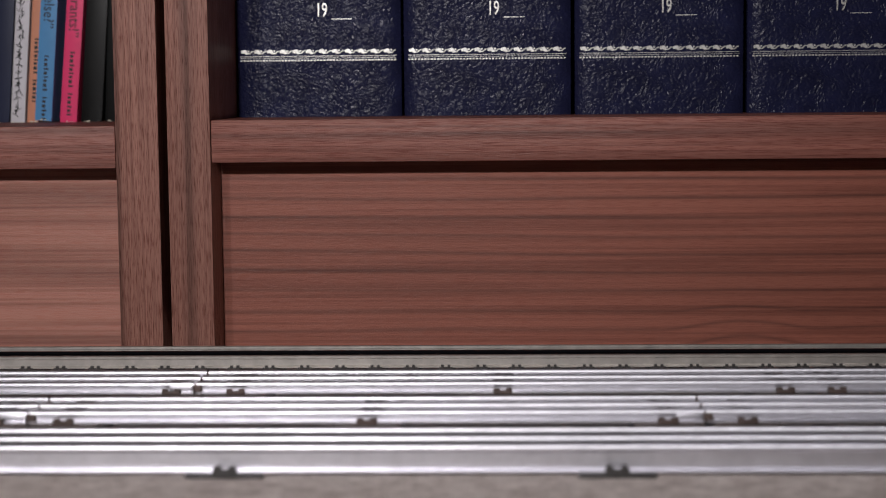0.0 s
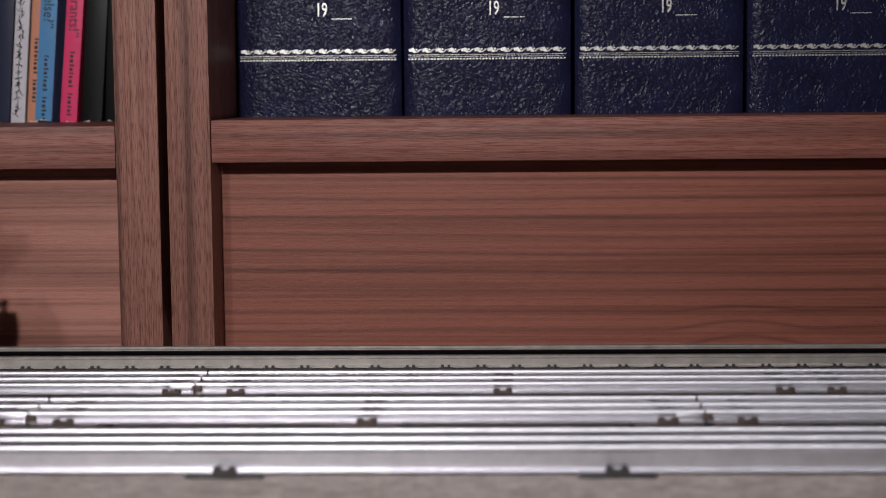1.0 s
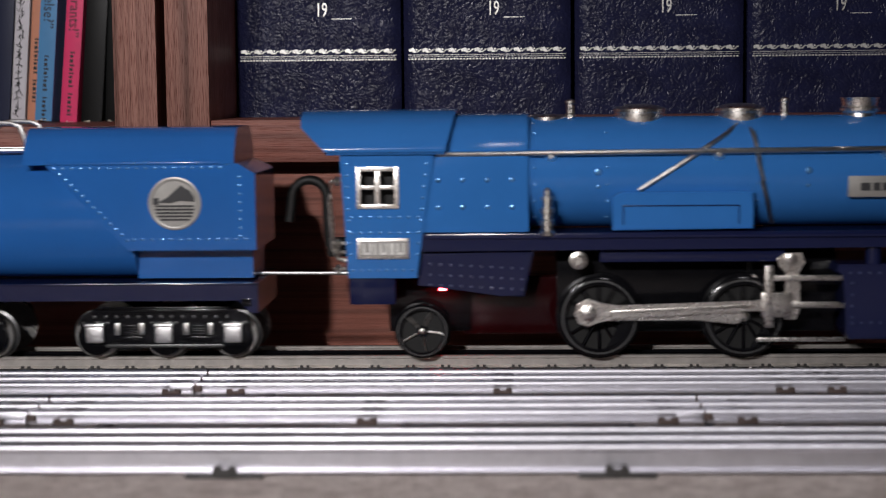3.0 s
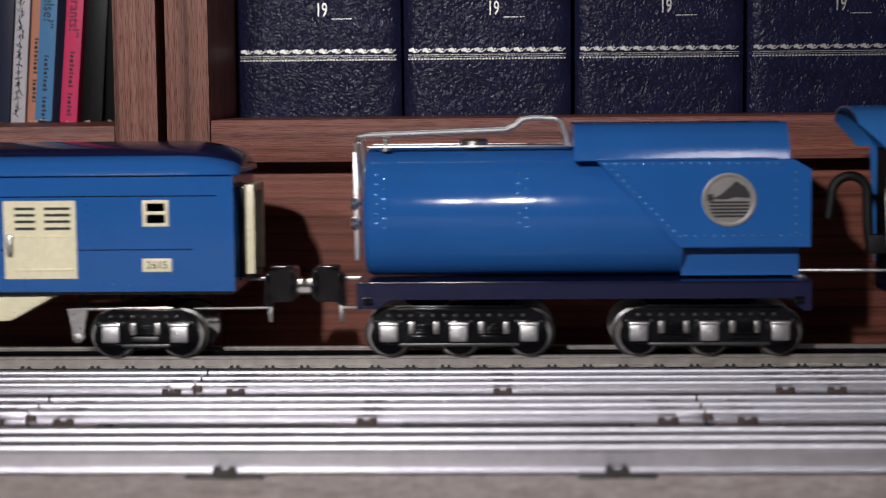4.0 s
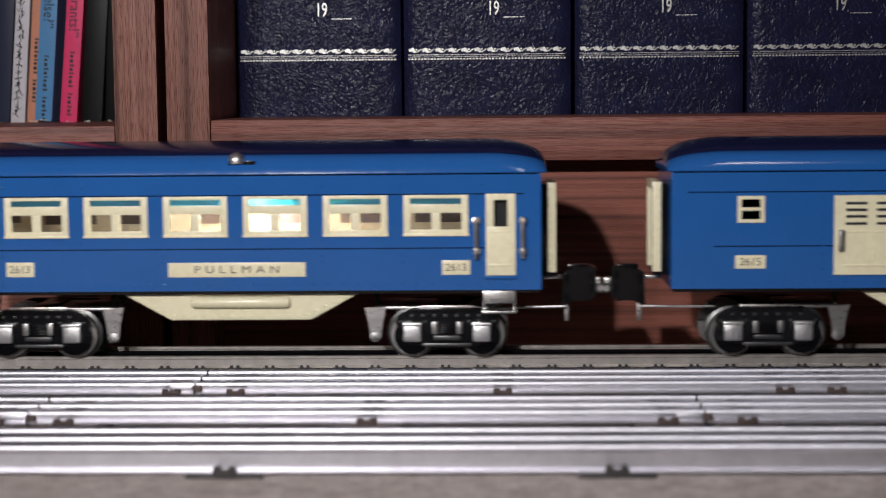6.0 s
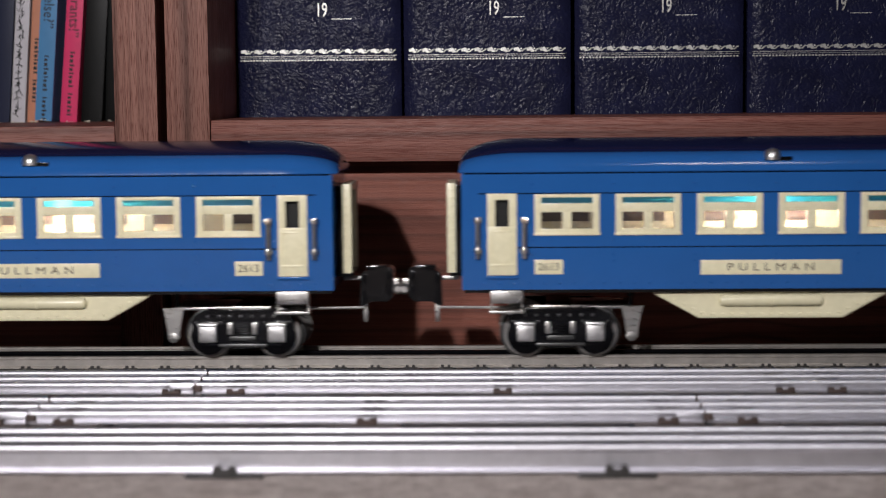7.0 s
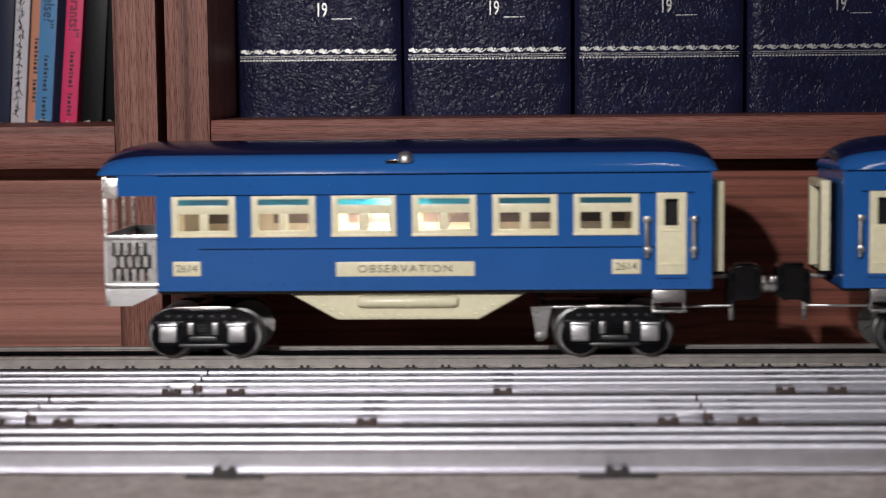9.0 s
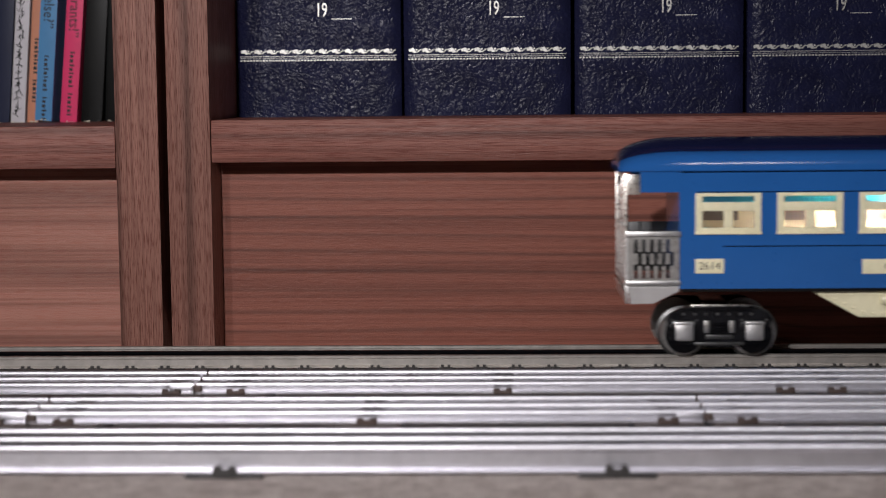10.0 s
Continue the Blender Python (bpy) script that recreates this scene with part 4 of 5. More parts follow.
def sliding_door(car, xc):
    """A cream door with two sets of louvre slots, two panels and a handle."""
    a, b, z0, z1 = xc - 65, xc + 65, 150, 289
    slots = []
    for z in (237, 249.5, 261, 272.5):
        slots += [(a + 20, xc - 8, z, z + 5), (xc + 8, b - 10, z, z + 5)]
    bm = pierced(bmn(), a, b, z0, z1, -HW - 4, -HW + 0.5, slots)
    d = part("sliding_door", bm, CREAM, car, "cream sliding door with louvre slots")
    bm = bmn()
    for x0, x1, p, q in ((a + 16, xc - 5, 224, 226.5), (xc + 5, b - 8, 224, 226.5), (xc - 5, xc - 3, 168, 224), (xc + 3, xc + 5, 168, 224), (a + 16, b - 8, 164, 168)):
        ub(bm, x0, x1, -HW - 5.5, -HW - 3.6, p, q, 0.6)
    part("moulding", bm, CREAM, d)
    part("louvre_back", ub(bmn(), a + 10, b - 6, -HW - 1.6, -HW - 0.4, 231, 286), INK, d)
    bm = bmn()
    ub(bm, a + 6, a + 16, -HW - 15, -HW - 10, 192, 230, 3)
    ub(bm, a + 6, a + 14, -HW - 11, -HW - 4, 220, 230, 2)
    part("handle", bm, STEEL, d, "grey steel door handle")


def tender():
    car = thing("tender", "blue tinplate tender with a rounded tank and navy frame", "toy tender", "train of blue toy cars")
    c0 = 920

    def X(v):
        return v - c0

    def Z(v):
        return 638.6 - v
    # cylindrical tank
    r = 118.0
    zc = 143.0 + 117
    ring = []
    for k in range(28):
        a = 2 * math.pi * k / 28
        c = math.cos(a)
        if math.sin(a) < 0:
            c = math.copysign(abs(c) ** 0.6, c)
        ring.append((r * c * 0.985, zc + r * 0.995 * math.sin(a)))
    st = [(X(527), 0.90), (X(531), 0.965), (X(540), 1.0), (X(1092), 1.0)]
    bm = loft(bmn(), [[(x * U, y * f * U, (zc + (z - zc) * f) * U) for y, z in ring] for x, f in st])
    part("tank", bm, BLUE, car, "glossy blue round tank")
    # coal bunker: a slant-cut box with an overhanging top
    bm = bmn()
    out = [(X(938), Z(286)), (X(1085), Z(440)), (X(1313), Z(440)), (X(1313), Z(304)), (X(1282), Z(286))]
    plate_xz(bm, [(a * U, b * U) for a, b in out], -HW * U, HW * U, 1.5 * U)
    b = part("bunker", bm, BLUE, car, "glossy blue coal bunker")
    bm = bmn()
    ub(bm, X(1092), X(1300), -HW + 46, HW - 46, Z(494), Z(438))
    part("lower_body", bm, BLUE, car)
    bm = bmn()
    prof = [(-HW, 352), (-HW + 2, 356), (-HW + 8, 372), (-HW + 24, 398), (-HW + 40, 412), (-66, 416), (66, 416), (HW - 40, 412), (HW - 24, 398), (HW - 8, 372), (HW - 2, 356), (HW, 352)]
    loft(bm, [[(X(x) * U, y * U, z * U) for y, z in prof] for x in (900, 1276)])
    part("bunker_top", bm, BLUE, car, "sloped blue coal bunker top")
    part("bunker_rim", ub(bmn(), X(940), X(1252), -HW - 2, -HW + 3, 352, 356, 1), BLUE, car)
    bm = bmn()
    for k in range(19):
        dome(bm, (X(955) + k * 16.5) * U, -HW * U, (Z(293)) * U, 3.0 * U)
    for k in range(13):
        u = k / 12
        dome(bm, (X(966) + u * 118) * U, -HW * U, (Z(303) - u * 118) * U, 3.0 * U)
        dome(bm, (X(1095) + u * 200) * U, -HW * U, Z(420) * U, 3.0 * U)
    for k in range(8):
        dome(bm, X(1286) * U, -HW * U, (Z(310) - k * 15) * U, 3.0 * U)
    part("riveting", bm, BLUEGLINT, b)
    bm = bmn()
    for xc in (557, 809):
        for k in range(6):
            for dx, dz in ((-6, 0), (8, -8)):
                z = Z(310 + k * 17) + dz
                y = -math.sqrt(max(1, r * r - (z - zc) ** 2)) * 0.985
                dome(bm, X(xc + dx) * U, y * U, z * U, 2.9 * U)
    part("riveting", bm, BLUEGLINT, car)
    # round emblem
    e = turned("emblem", [(47, 0), (47, 2.4), (44, 3.2), (41, 2.4), (40, 1.6)], X(1170), -HW - 0.5, Z(356), PLATE, car, "y", 40, "round silver emblem with a dark landscape print")
    bm = bmn()
    y0, y1 = (-HW - 4.0) * U, (-HW - 2.4) * U
    ex, ez = X(1170), Z(356)
    plate_xz(bm, [((ex + a) * U, (ez + c) * U) for a, c in ((-30, 2), (-14, 10), (0, 22), (12, 33), (20, 27), (27, 24), (35, 12), (36, 3), (10, 5), (-6, 1))], y0, y1)
    for z, w in ((-4, 38), (-10, 39), (-16, 37), (-22, 35), (-28, 30)):
        ub(bm, ex - w + 4, ex + w - 4, -HW - 4.0, -HW - 2.4, ez + z - 2.2, ez + z + 1.2)
    ub(bm, ex - 38, ex - 28, -HW - 4.0, -HW - 2.4, ez - 2, ez + 10)
    part("emblem_print", bm, INK, e, "black landscape print and bars", smooth=False)
    # frame
    bm = bmn()
    out = [(X(515), Z(498)), (X(1315), Z(498)), (X(1315), Z(552)), (X(1300), Z(552)), (X(1280), Z(528)), (X(575), Z(528)), (X(553), Z(546)), (X(515), Z(546))]
    plate_xz(bm, [(a * U, c * U) for a, c in out], (-HW - 2) * U, (HW + 2) * U, 1.5 * U)
    f = part("frame", bm, NAVY, car, "navy tender frame")
    part("frame_lip", ub(bmn(), X(520), X(1312), -HW - 6, -HW, Z(501), Z(498), 1), NAVY, f)
    for x in (535, 1294):
        part("frame_slot", ub(bmn(), X(x) - 9, X(x) + 9, -HW - 3, -HW + 1, Z(540), Z(526), 1), BLACK, f)
    # top rails, filler caps and ladder
    rail_pts = [(518, 330), (513, 250), (517, 240), (530, 237), (660, 233), (780, 229), (797, 222), (810, 211), (830, 208), (865, 209), (880, 215), (888, 235), (892, 256)]
    bm = bmn()
    for y in (-62, 62):
        tube(bm, [(X(a) * U, y * U, (Z(c) - 4) * U) for a, c in rail_pts], 4.4 * U, 8)
    part("top_handrail", bm, BRIGHT, car, "bright nickel wire handrail")
    bm = bmn()
    ub(bm, X(534), X(900), -68, -60, Z(263), Z(260), 1)
    ub(bm, X(534), X(900), 60, 68, Z(263), Z(260), 1)
    part("deck_strip", bm, STEEL, car)
    turned("filler_cap", [(26, 0), (26, 12), (22, 16), (4, 17)], X(723), -20, 374, NICKEL, car, "z", 20, "bright nickel filler cap")
    turned("handrail_post", [(9, 0), (9, 6), (5, 8), (5, 22), (8, 24)], X(566), -62, 370, NICKEL, car, "z", 12)
    bm = bmn()
    for y in (-60, -36):
        ub(bm, X(508), X(516), y - 4, y + 4, Z(465), Z(270), 1)
    for k in range(6):
        z = Z(290 + k * 32)
        ub(bm, X(508), X(515), -60, -36, z - 3, z + 3, 1)
    part("ladder", bm, BRIGHT, car, "bright nickel ladder")
    bm = bmn()
    for z in (Z(362), Z(398)):
        lathe(bm, [(10 * U, -5 * U), (12 * U, 0), (10 * U, 5 * U)], pose(X(508) * U, -66 * U, z * U, 0, 90), 12)
        tube(bm, [(X(508) * U, -66 * U, z * U), (X(522) * U, -74 * U, z * U)], 4 * U, 6)
    part("marker_lamp", bm, NICKEL, car)
    truck(car, X(695), (-125, 0, 125), 0)
    truck(car, X(1140), (-125, 0, 125), 0)
    coupler(car, X(508) - 20, -1, 124)
    part("link_bar", tube(bmn(), [(X(1300) * U, 0, Z(494) * U), (X(1480) * U, 0, Z(495) * U)], 3.5 * U, 8), BRIGHT, car, "bright steel link bar")
    return car


def spoked_wheel(parent, name, x, y, z, r, spokes, rim_mat, hub_mat, pin=0.0, thick=12):
    """A dark rim with thin spokes and a bright hub; pin: how far its crank pin sits from the hub."""
    bm = bmn()
    lathe(bm, [(r * 0.80 * U, thick * U), (r * 0.94 * U, thick * U), (r * U, (thick - 3) * U), (r * U, -4 * U), (r * 1.06 * U, -5 * U), (r * 1.06 * U, -8 * U), (r * 0.80 * U, -8 * U)], pose(0, 0, 0, 90), 48, True)
    w = part(name, bm, rim_mat, parent, "black spoked wheel")
    # black disc added behind the spokes, in place of the darkness there
    part("web", lathe(bmn(), [(r * 0.1 * U, 1 * U), (r * 0.85 * U, 1 * U), (r * 0.85 * U, -3 * U), (r * 0.1 * U, -3 * U)], pose(0, 0, 0, 90), 32), DULLBLACK, w)
    part("boss", lathe(bmn(), [(r * 0.1 * U, 8 * U), (r * 0.2 * U, 8 * U), (r * 0.24 * U, -6 * U), (r * 0.1 * U, -6 * U)], pose(0, 0, 0, 90), 16), rim_mat, w)
    for k in range(spokes):
        a = 2 * math.pi * k / spokes
        d = Vector((math.cos(a), 0, math.sin(a)))
        part("spoke", tube(bmn(), [d * r * 0.2 * U + Vector((0, -4 * U, 0)), d * r * 0.86 * U + Vector((0, -4 * U, 0))], r * 0.045 * U, 6), NICKEL if spokes < 8 else rim_mat, w)
    bm = bmn()
    lathe(bm, [(r * 0.88 * U, (thick + 0.4) * U), (r * 0.93 * U, (thick + 0.4) * U), (r * 0.93 * U, (thick - 1) * U), (r * 0.88 * U, (thick - 1) * U)], pose(0, 0, 0, 90), 40, True)
    part("rim_ring", bm, DARKSTEEL, w)
    part("hub", lathe(bmn(), [(r * 0.12 * U, 6 * U), (r * 0.12 * U, 11 * U), (r * 0.05 * U, 13 * U)], pose(0, 0, 0, 90), 12), hub_mat, w)
    if pin:
        # counterweight opposite the pin, which starts at -x
        bm = bmn()
        out = [(math.cos(a) * r * 0.83 * U, math.sin(a) * r * 0.83 * U) for a in [radians(-50 + 10 * k) for k in range(11)]]
        plate_xz(bm, out, -(thick - 5) * U, -2 * U)
        part("counterweight", bm, rim_mat, w)
        part("crank_pin", lathe(bmn(), [(9 * U, 4 * U), (9 * U, 30 * U)], pose(-pin * U, 0, 0, 90), 12), NICKEL, w)
    w.location = (x * U, y * U, z * U)
    WHEELS.append((w, (x * U, y * U, z * U), r * U))
    return w


CRANK = 24.0
ROD_ITEMS = {}


def locomotive():
    car = thing("locomotive", "blue tinplate steam locomotive with nickel domes and rods", "toy locomotive", "train of blue toy cars")
    c0 = 700

    def X(v):
        return v - c0

    def Z(v):
        return 639.6 - v
    R = 100.0
    zc = Z(312)
    # boiler
    prof = [(X(448), 1.0), (X(449), 1.012), (X(458), 1.012), (X(459), 1.0), (X(852), 1.0), (X(1188), 1.0), (X(1194), 0.985), (X(1197), 0.95)]
    seg = 40
    bm = loft(bmn(), [[(x * U, R * f * math.cos(2 * math.pi * k / seg) * U, (zc + R * f * math.sin(2 * math.pi * k / seg)) * U) for k in range(seg)] for x, f in prof])
    part("boiler", bm, LOCOBLUE, car, "glossy blue boiler")
    turned("smokebox_front", [(88, 0), (84, 5), (60, 9), (30, 10), (28, 14)], X(1196), 0, zc, NAVY, car, "x", 32, "navy smokebox front")
    turned("headlamp", [(16, 0), (20, 6), (22, 24), (22, 30)], X(1208), 0, zc - 2, LOCOBLUE, car, "x", 20, "blue headlamp")
    turned("headlamp_lens", [(22, 0), (26, 3), (26, 10), (20, 16), (20, 22), (12, 25)], X(1238), 0, zc - 2, NICKEL, car, "x", 20, "bright nickel headlamp rim")
    part("lamp_bracket", ub(bmn(), X(1205), X(1236), -6, 6, Z(365), Z(330), 2), LOCOBLUE, car)
    turned("marker_light", [(8, 0), (9, 5), (5, 9)], X(1198), -60, Z(268), RED, car, "x", 12, "red marker light")
    # firebox, flatter and wider than the boiler
    bm = bmn()
    ring = [(-112, Z(412)), (-112, Z(300)), (-108, Z(275)), (-92, Z(235)), (-66, Z(212)), (0, Z(205)), (66, Z(212)), (92, Z(235)), (108, Z(275)), (112, Z(300)), (112, Z(412))]
    loft(bm, [[(X(x) * U, y * U * f, z * U) for y, z in ring] for x, f in ((262, 1.0), (440, 1.0), (449, 0.97))])
    fb = part("firebox", bm, LOCOBLUE, car, "glossy blue riveted firebox")
    bm = bmn()
    for x in (290, 333, 377, 420):
        for y in (320, 368):
            dome(bm, X(x) * U, -112 * U, Z(y) * U, 5.2 * U, seg=8)
    part("staybolt", bm, BLUEGLINT, fb)
    # cab: slanted front edge, window, roof
    ys = -118
    cab = part("cab", ub(bmn(), X(262), X(268), -113, 113, Z(410), Z(272)), LOCOBLUE, car, "glossy blue riveted cab")

    def lean(x, z):
        u = (Z(272) - z) / 220
        f = (x - X(117)) / 166
        return X(117) + u * 13 + f * (166 - u * 45), z
    for sg in (-1, 1):
        a, b = sorted((sg * 118, sg * 114))
        part("cab_side", pierced(bmn(), X(117), X(283), Z(492), Z(272), a, b, [(X(150), X(222), Z(366), Z(297))], lean), LOCOBLUE, cab)
    bm = bmn()
    for x in range(8):
        dome(bm, X(136 + x * 17) * U, ys * U, Z(384) * U, 2.9 * U)
        dome(bm, X(136 + x * 17) * U, ys * U, Z(412) * U, 2.9 * U)
        dome(bm, X(138 + x * 15) * U, ys * U, Z(478) * U, 2.9 * U)
    for k in range(9):
        dome(bm, X(270 - k * 2.2) * U, ys * U, Z(290 + k * 20) * U, 2.9 * U)
        dome(bm, X(128 + k * 0.8) * U, ys * U, Z(290 + k * 20) * U, 2.9 * U)
    part("riveting", bm, BLUEGLINT, cab)
    bars = [(X(146), X(154), Z(369), Z(295)), (X(213), X(221), Z(369), Z(295)), (X(154), X(213), Z(303), Z(295)), (X(154), X(213), Z(369), Z(361)), (X(179), X(188), Z(361), Z(303)), (X(154), X(179), Z(335), Z(328)), (X(188), X(213), Z(335), Z(328))]
    w = frame_piece("cab_window", cab, 0, 0, 0, 0, bars, NICKEL, ys, 4, "bright nickel cab window frame")
    # black block added in the cab so that its window looks dark
    part("cab_interior", ub(bmn(), X(125), X(262), -88, 88, Z(490), Z(276)), DULLBLACK, cab)
    p = part("cab_plate", ub(bmn(), X(146), X(238), ys - 4, ys + 1, Z(458), Z(421), 1.5), NICKEL, cab, "nickel number plate")
    part("plate_face", ub(bmn(), X(151), X(233), ys - 4.6, ys - 3.6, Z(453), Z(426)), PLATE, p)
    bm = bmn()
    for k, (a, b) in enumerate(((156, 172), (176, 180), (186, 200), (204, 212), (216, 230))):
        ub(bm, X(a), X(b), ys - 5.2, ys - 4.4, Z(450), Z(446))
        ub(bm, X(a), X(a) + 4, ys - 5.2, ys - 4.4, Z(446), Z(430))
        ub(bm, X(b) - 4, X(b), ys - 5.2, ys - 4.4, Z(446), Z(430))
    part("plate_bars", bm, SILVERINK, p, smooth=False)
    bm = bmn()
    rp = [(-128, Z(270)), (-129, Z(262)), (-124, Z(252)), (-108, Z(226)), (-84, Z(207)), (-40, Z(198)), (0, Z(196))]
    rp = rp + [(-a, b) for a, b in rp[-2::-1]]
    inner = [(a * 0.97, b - 4) for a, b in rp[::-1]]
    xs = [(46, 1.0), (55, 1.0), (300, 1.0), (318, 1.0)]

    def roof_ring(x, k):
        out = []
        for y, z in rp + inner:
            h = (z - Z(270)) / 74
            xx = x
            if k == 0:
                xx = 94 - 48 * min(1, max(0, h) * 1.6) if h < 0.7 else 46
            if k == 1:
                xx = 302 + 20 * min(1, max(0, h))
            out.append((X(xx) * U, y * U, z * U))
        return out
    loft(bm, [roof_ring(46, 0), roof_ring(318, 1)])
    part("cab_roof", bm, LOCOBLUE, cab, "curved blue cab roof")
    part("roof_drip", tube(bmn(), [(X(92) * U, -129 * U, Z(267) * U), (X(304) * U, -129 * U, Z(267) * U)], 3 * U, 8), LOCOBLUE, cab)
    part("cab_footplate", ub(bmn(), X(131), X(212), -112, 112, Z(540), Z(492), 2), NAVY, cab)
    # cab hand rails at the rear
    bm = bmn()
    tube(bm, [(X(112) * U, -108 * U, Z(318) * U), (X(100) * U, -112 * U, Z(322) * U), (X(98) * U, -112 * U, Z(350) * U), (X(103) * U, -112 * U, Z(440) * U), (X(112) * U, -112 * U, Z(458) * U), (X(130) * U, -112 * U, Z(462) * U)], 4 * U, 8)
    for z in (320, 430, 446, 476):
        lathe(bm, [(7 * U, -4 * U), (9 * U, 0), (7 * U, 4 * U)], pose(X(112) * U, -114 * U, Z(z) * U, 0, 90), 10)
        tube(bm, [(X(104) * U, -114 * U, Z(z) * U), (X(126) * U, -114 * U, Z(z) * U)], 3.5 * U, 6)
    part("cab_handrail", bm, NICKEL, cab, "bright nickel rear handrail")
    hose = [(118, 452), (98, 450), (88, 440), (85, 410), (84, 372)]
    hose += [(52 + 32 * math.cos(radians(18 * k)), 354 - 32 * math.sin(radians(18 * k))) for k in range(11)]
    hose += [(18, 372), (14, 398)]
    hose = [(X(a) * U, -24 * U, Z(b) * U) for a, b in hose]
    part("hose", tube(bmn(), hose, 9 * U, 10), DULLBLACK, car, "black rubber hose")
    part("hose_socket", ub(bmn(), X(84), X(122), -36, -6, Z(462), Z(428), 4), DULLBLACK, car)
    # running board and frame
    bm = bmn()
    out = [(X(258), Z(414)), (X(1110), Z(412)), (X(1172), Z(412)), (X(1182), Z(480)), (X(1322), Z(484)), (X(1322), Z(500)), (X(1165), Z(500)), (X(1120), Z(440)), (X(570), Z(444)), (X(258), Z(446))]
    plate_xz(bm, [(a * U, b * U) for a, b in out], -118 * U, 118 * U, 2 * U)
    fr = part("running_board", bm, NAVY, car, "navy running board with dropped front deck")
    part("board_edge", ub(bmn(), X(268), X(1105), -124, -117, Z(423), Z(414), 2), NAVY, fr)
    part("lower_frame", ub(bmn(), X(575), X(900), -100, 100, Z(468), Z(443), 2), NAVY, fr)
    bm = bmn()
    out = [(X(262), Z(450)), (X(457), Z(448)), (X(440), Z(527)), (X(400), Z(526)), (X(252), Z(506))]
    plate_xz(bm, [(a * U, b * U) for a, b in out], -112 * U, 112 * U, 3 * U)
    fs = part("firebox_skirt", bm, NAVY, car, "navy riveted firebox skirt")
    bm = bmn()
    for k in range(10):
        for z in (468, 487, 505):
            dome(bm, X(275 + k * 18) * U, -112 * U, (Z(z) - k * 1.0) * U, 2.9 * U)
    part("riveting", bm, NAVYGLINT, fs)
    part("red_ash_pan", ub(bmn(), X(330), X(505), -30, 30, Z(606), Z(500), 6), RED, car, "dark red motor housing")
    # black block added to fill the dark gap behind the trailing wheel
    part("trailing_frame", ub(bmn(), X(196), X(345), -34, 34, Z(600), Z(498), 4), BLACK, car, "black block behind the trailing wheel")
    part("firebox_lamp", ub(bmn(), X(288), X(299), -60, -50, Z(522), Z(517), 1), EMBER, car, "small glowing red firebox lamp")
    part("motor_frame", ub(bmn(), X(500), X(1000), -46, 46, Z(600), Z(440), 3), BLACK, car)
    # details on the boiler
    bm = bmn()
    tube(bm, [(X(288) * U, -108 * U, Z(275) * U), (X(1125) * U, -108 * U, Z(270) * U), (X(1133) * U, -103 * U, Z(274) * U)], 4.6 * U, 8)
    hr = part("boiler_handrail", bm, STEEL, car, "steel boiler handrail")
    for x in (489, 783, 1078):
        turned("stanchion", [(9, 0), (11, 5), (8, 12), (4, 20)], X(x), -92, Z(279) , NICKEL, hr, "y", 12)
    for x, r1, h1, name in ((652, 42, 36, "steam_dome"), (833, 40, 36, "sand_dome"), (1048, 33, 42, "smokestack")):
        base = zc + R - 36
        pr = [(r1 * 0.55, 0), (r1 * 0.80, 6), (r1 * 0.98, 16), (r1 * 1.04, 28), (r1 * 1.04, 42), (r1 * 1.09, 43), (r1 * 1.09, 49), (r1 * 0.95, 53), (r1 * 0.5, 57), (r1 * 0.1, 58)]
        if name == "smokestack":
            pr = [(r1 * 0.8, 0), (r1 * 0.95, 8), (r1 * 0.90, 20), (r1 * 0.86, 38), (r1 * 1.0, 42), (r1 * 1.02, 47), (r1 * 0.92, 50), (r1 * 0.94, 60), (r1, 66), (r1 * 0.7, 66), (r1 * 0.7, 50), (1, 50)]
        turned(name, pr, X(x), 0, base, NICKEL, car, "z", 28, "bright nickel dome" if name != "smokestack" else "bright nickel smokestack")
    for x in (527, 913):
        turned("whistle", [(9, 0), (9, 6), (6, 8), (6, 24), (8, 26), (8, 31), (4, 34)], X(x), 0, zc + R - 2, NICKEL, car, "z", 12)
    part("top_plate", turnedplate(X(485), zc + R), NICKEL, car)
    bm = bmn()

    def on_boiler(x, y):
        z = Z(y)
        d = z - zc
        return (X(x) * U, -(math.sqrt(max(9, (R + 2) ** 2 - d * d))) * U, z * U)
    tube(bm, [(X(832) * U, -34 * U, Z(222) * U)] + [on_boiler(a, b) for a, b in ((800, 243), (760, 268), (720, 293), (680, 318), (644, 341))], 4.6 * U, 8)
    tube(bm, [(X(838) * U, -34 * U, Z(222) * U)] + [on_boiler(a, b) for a, b in ((848, 248), (853, 285), (860, 325), (870, 362), (884, 402))], 4.6 * U, 8)
    part("sand_pipe", bm, STEEL, car, "steel sand pipes")
    bm = bmn()
    out = [(596, 410), (842, 408), (842, 343), (612, 343), (596, 352)]
    plate_xz(bm, [(X(a) * U, Z(b) * U) for a, b in out], -116 * U, -84 * U, 2 * U)
    sb = part("side_box", bm, LOCOBLUE, car, "blue panelled side box")
    bm = bmn()
    for r4 in ((614, 818, 368, 366), (614, 616, 400, 368), (816, 818, 400, 368)):
        ub(bm, X(r4[0]), X(r4[1]), -118, -115, Z(r4[2]), Z(r4[3]), 0.6)
    part("moulding", bm, NAVY, sb)
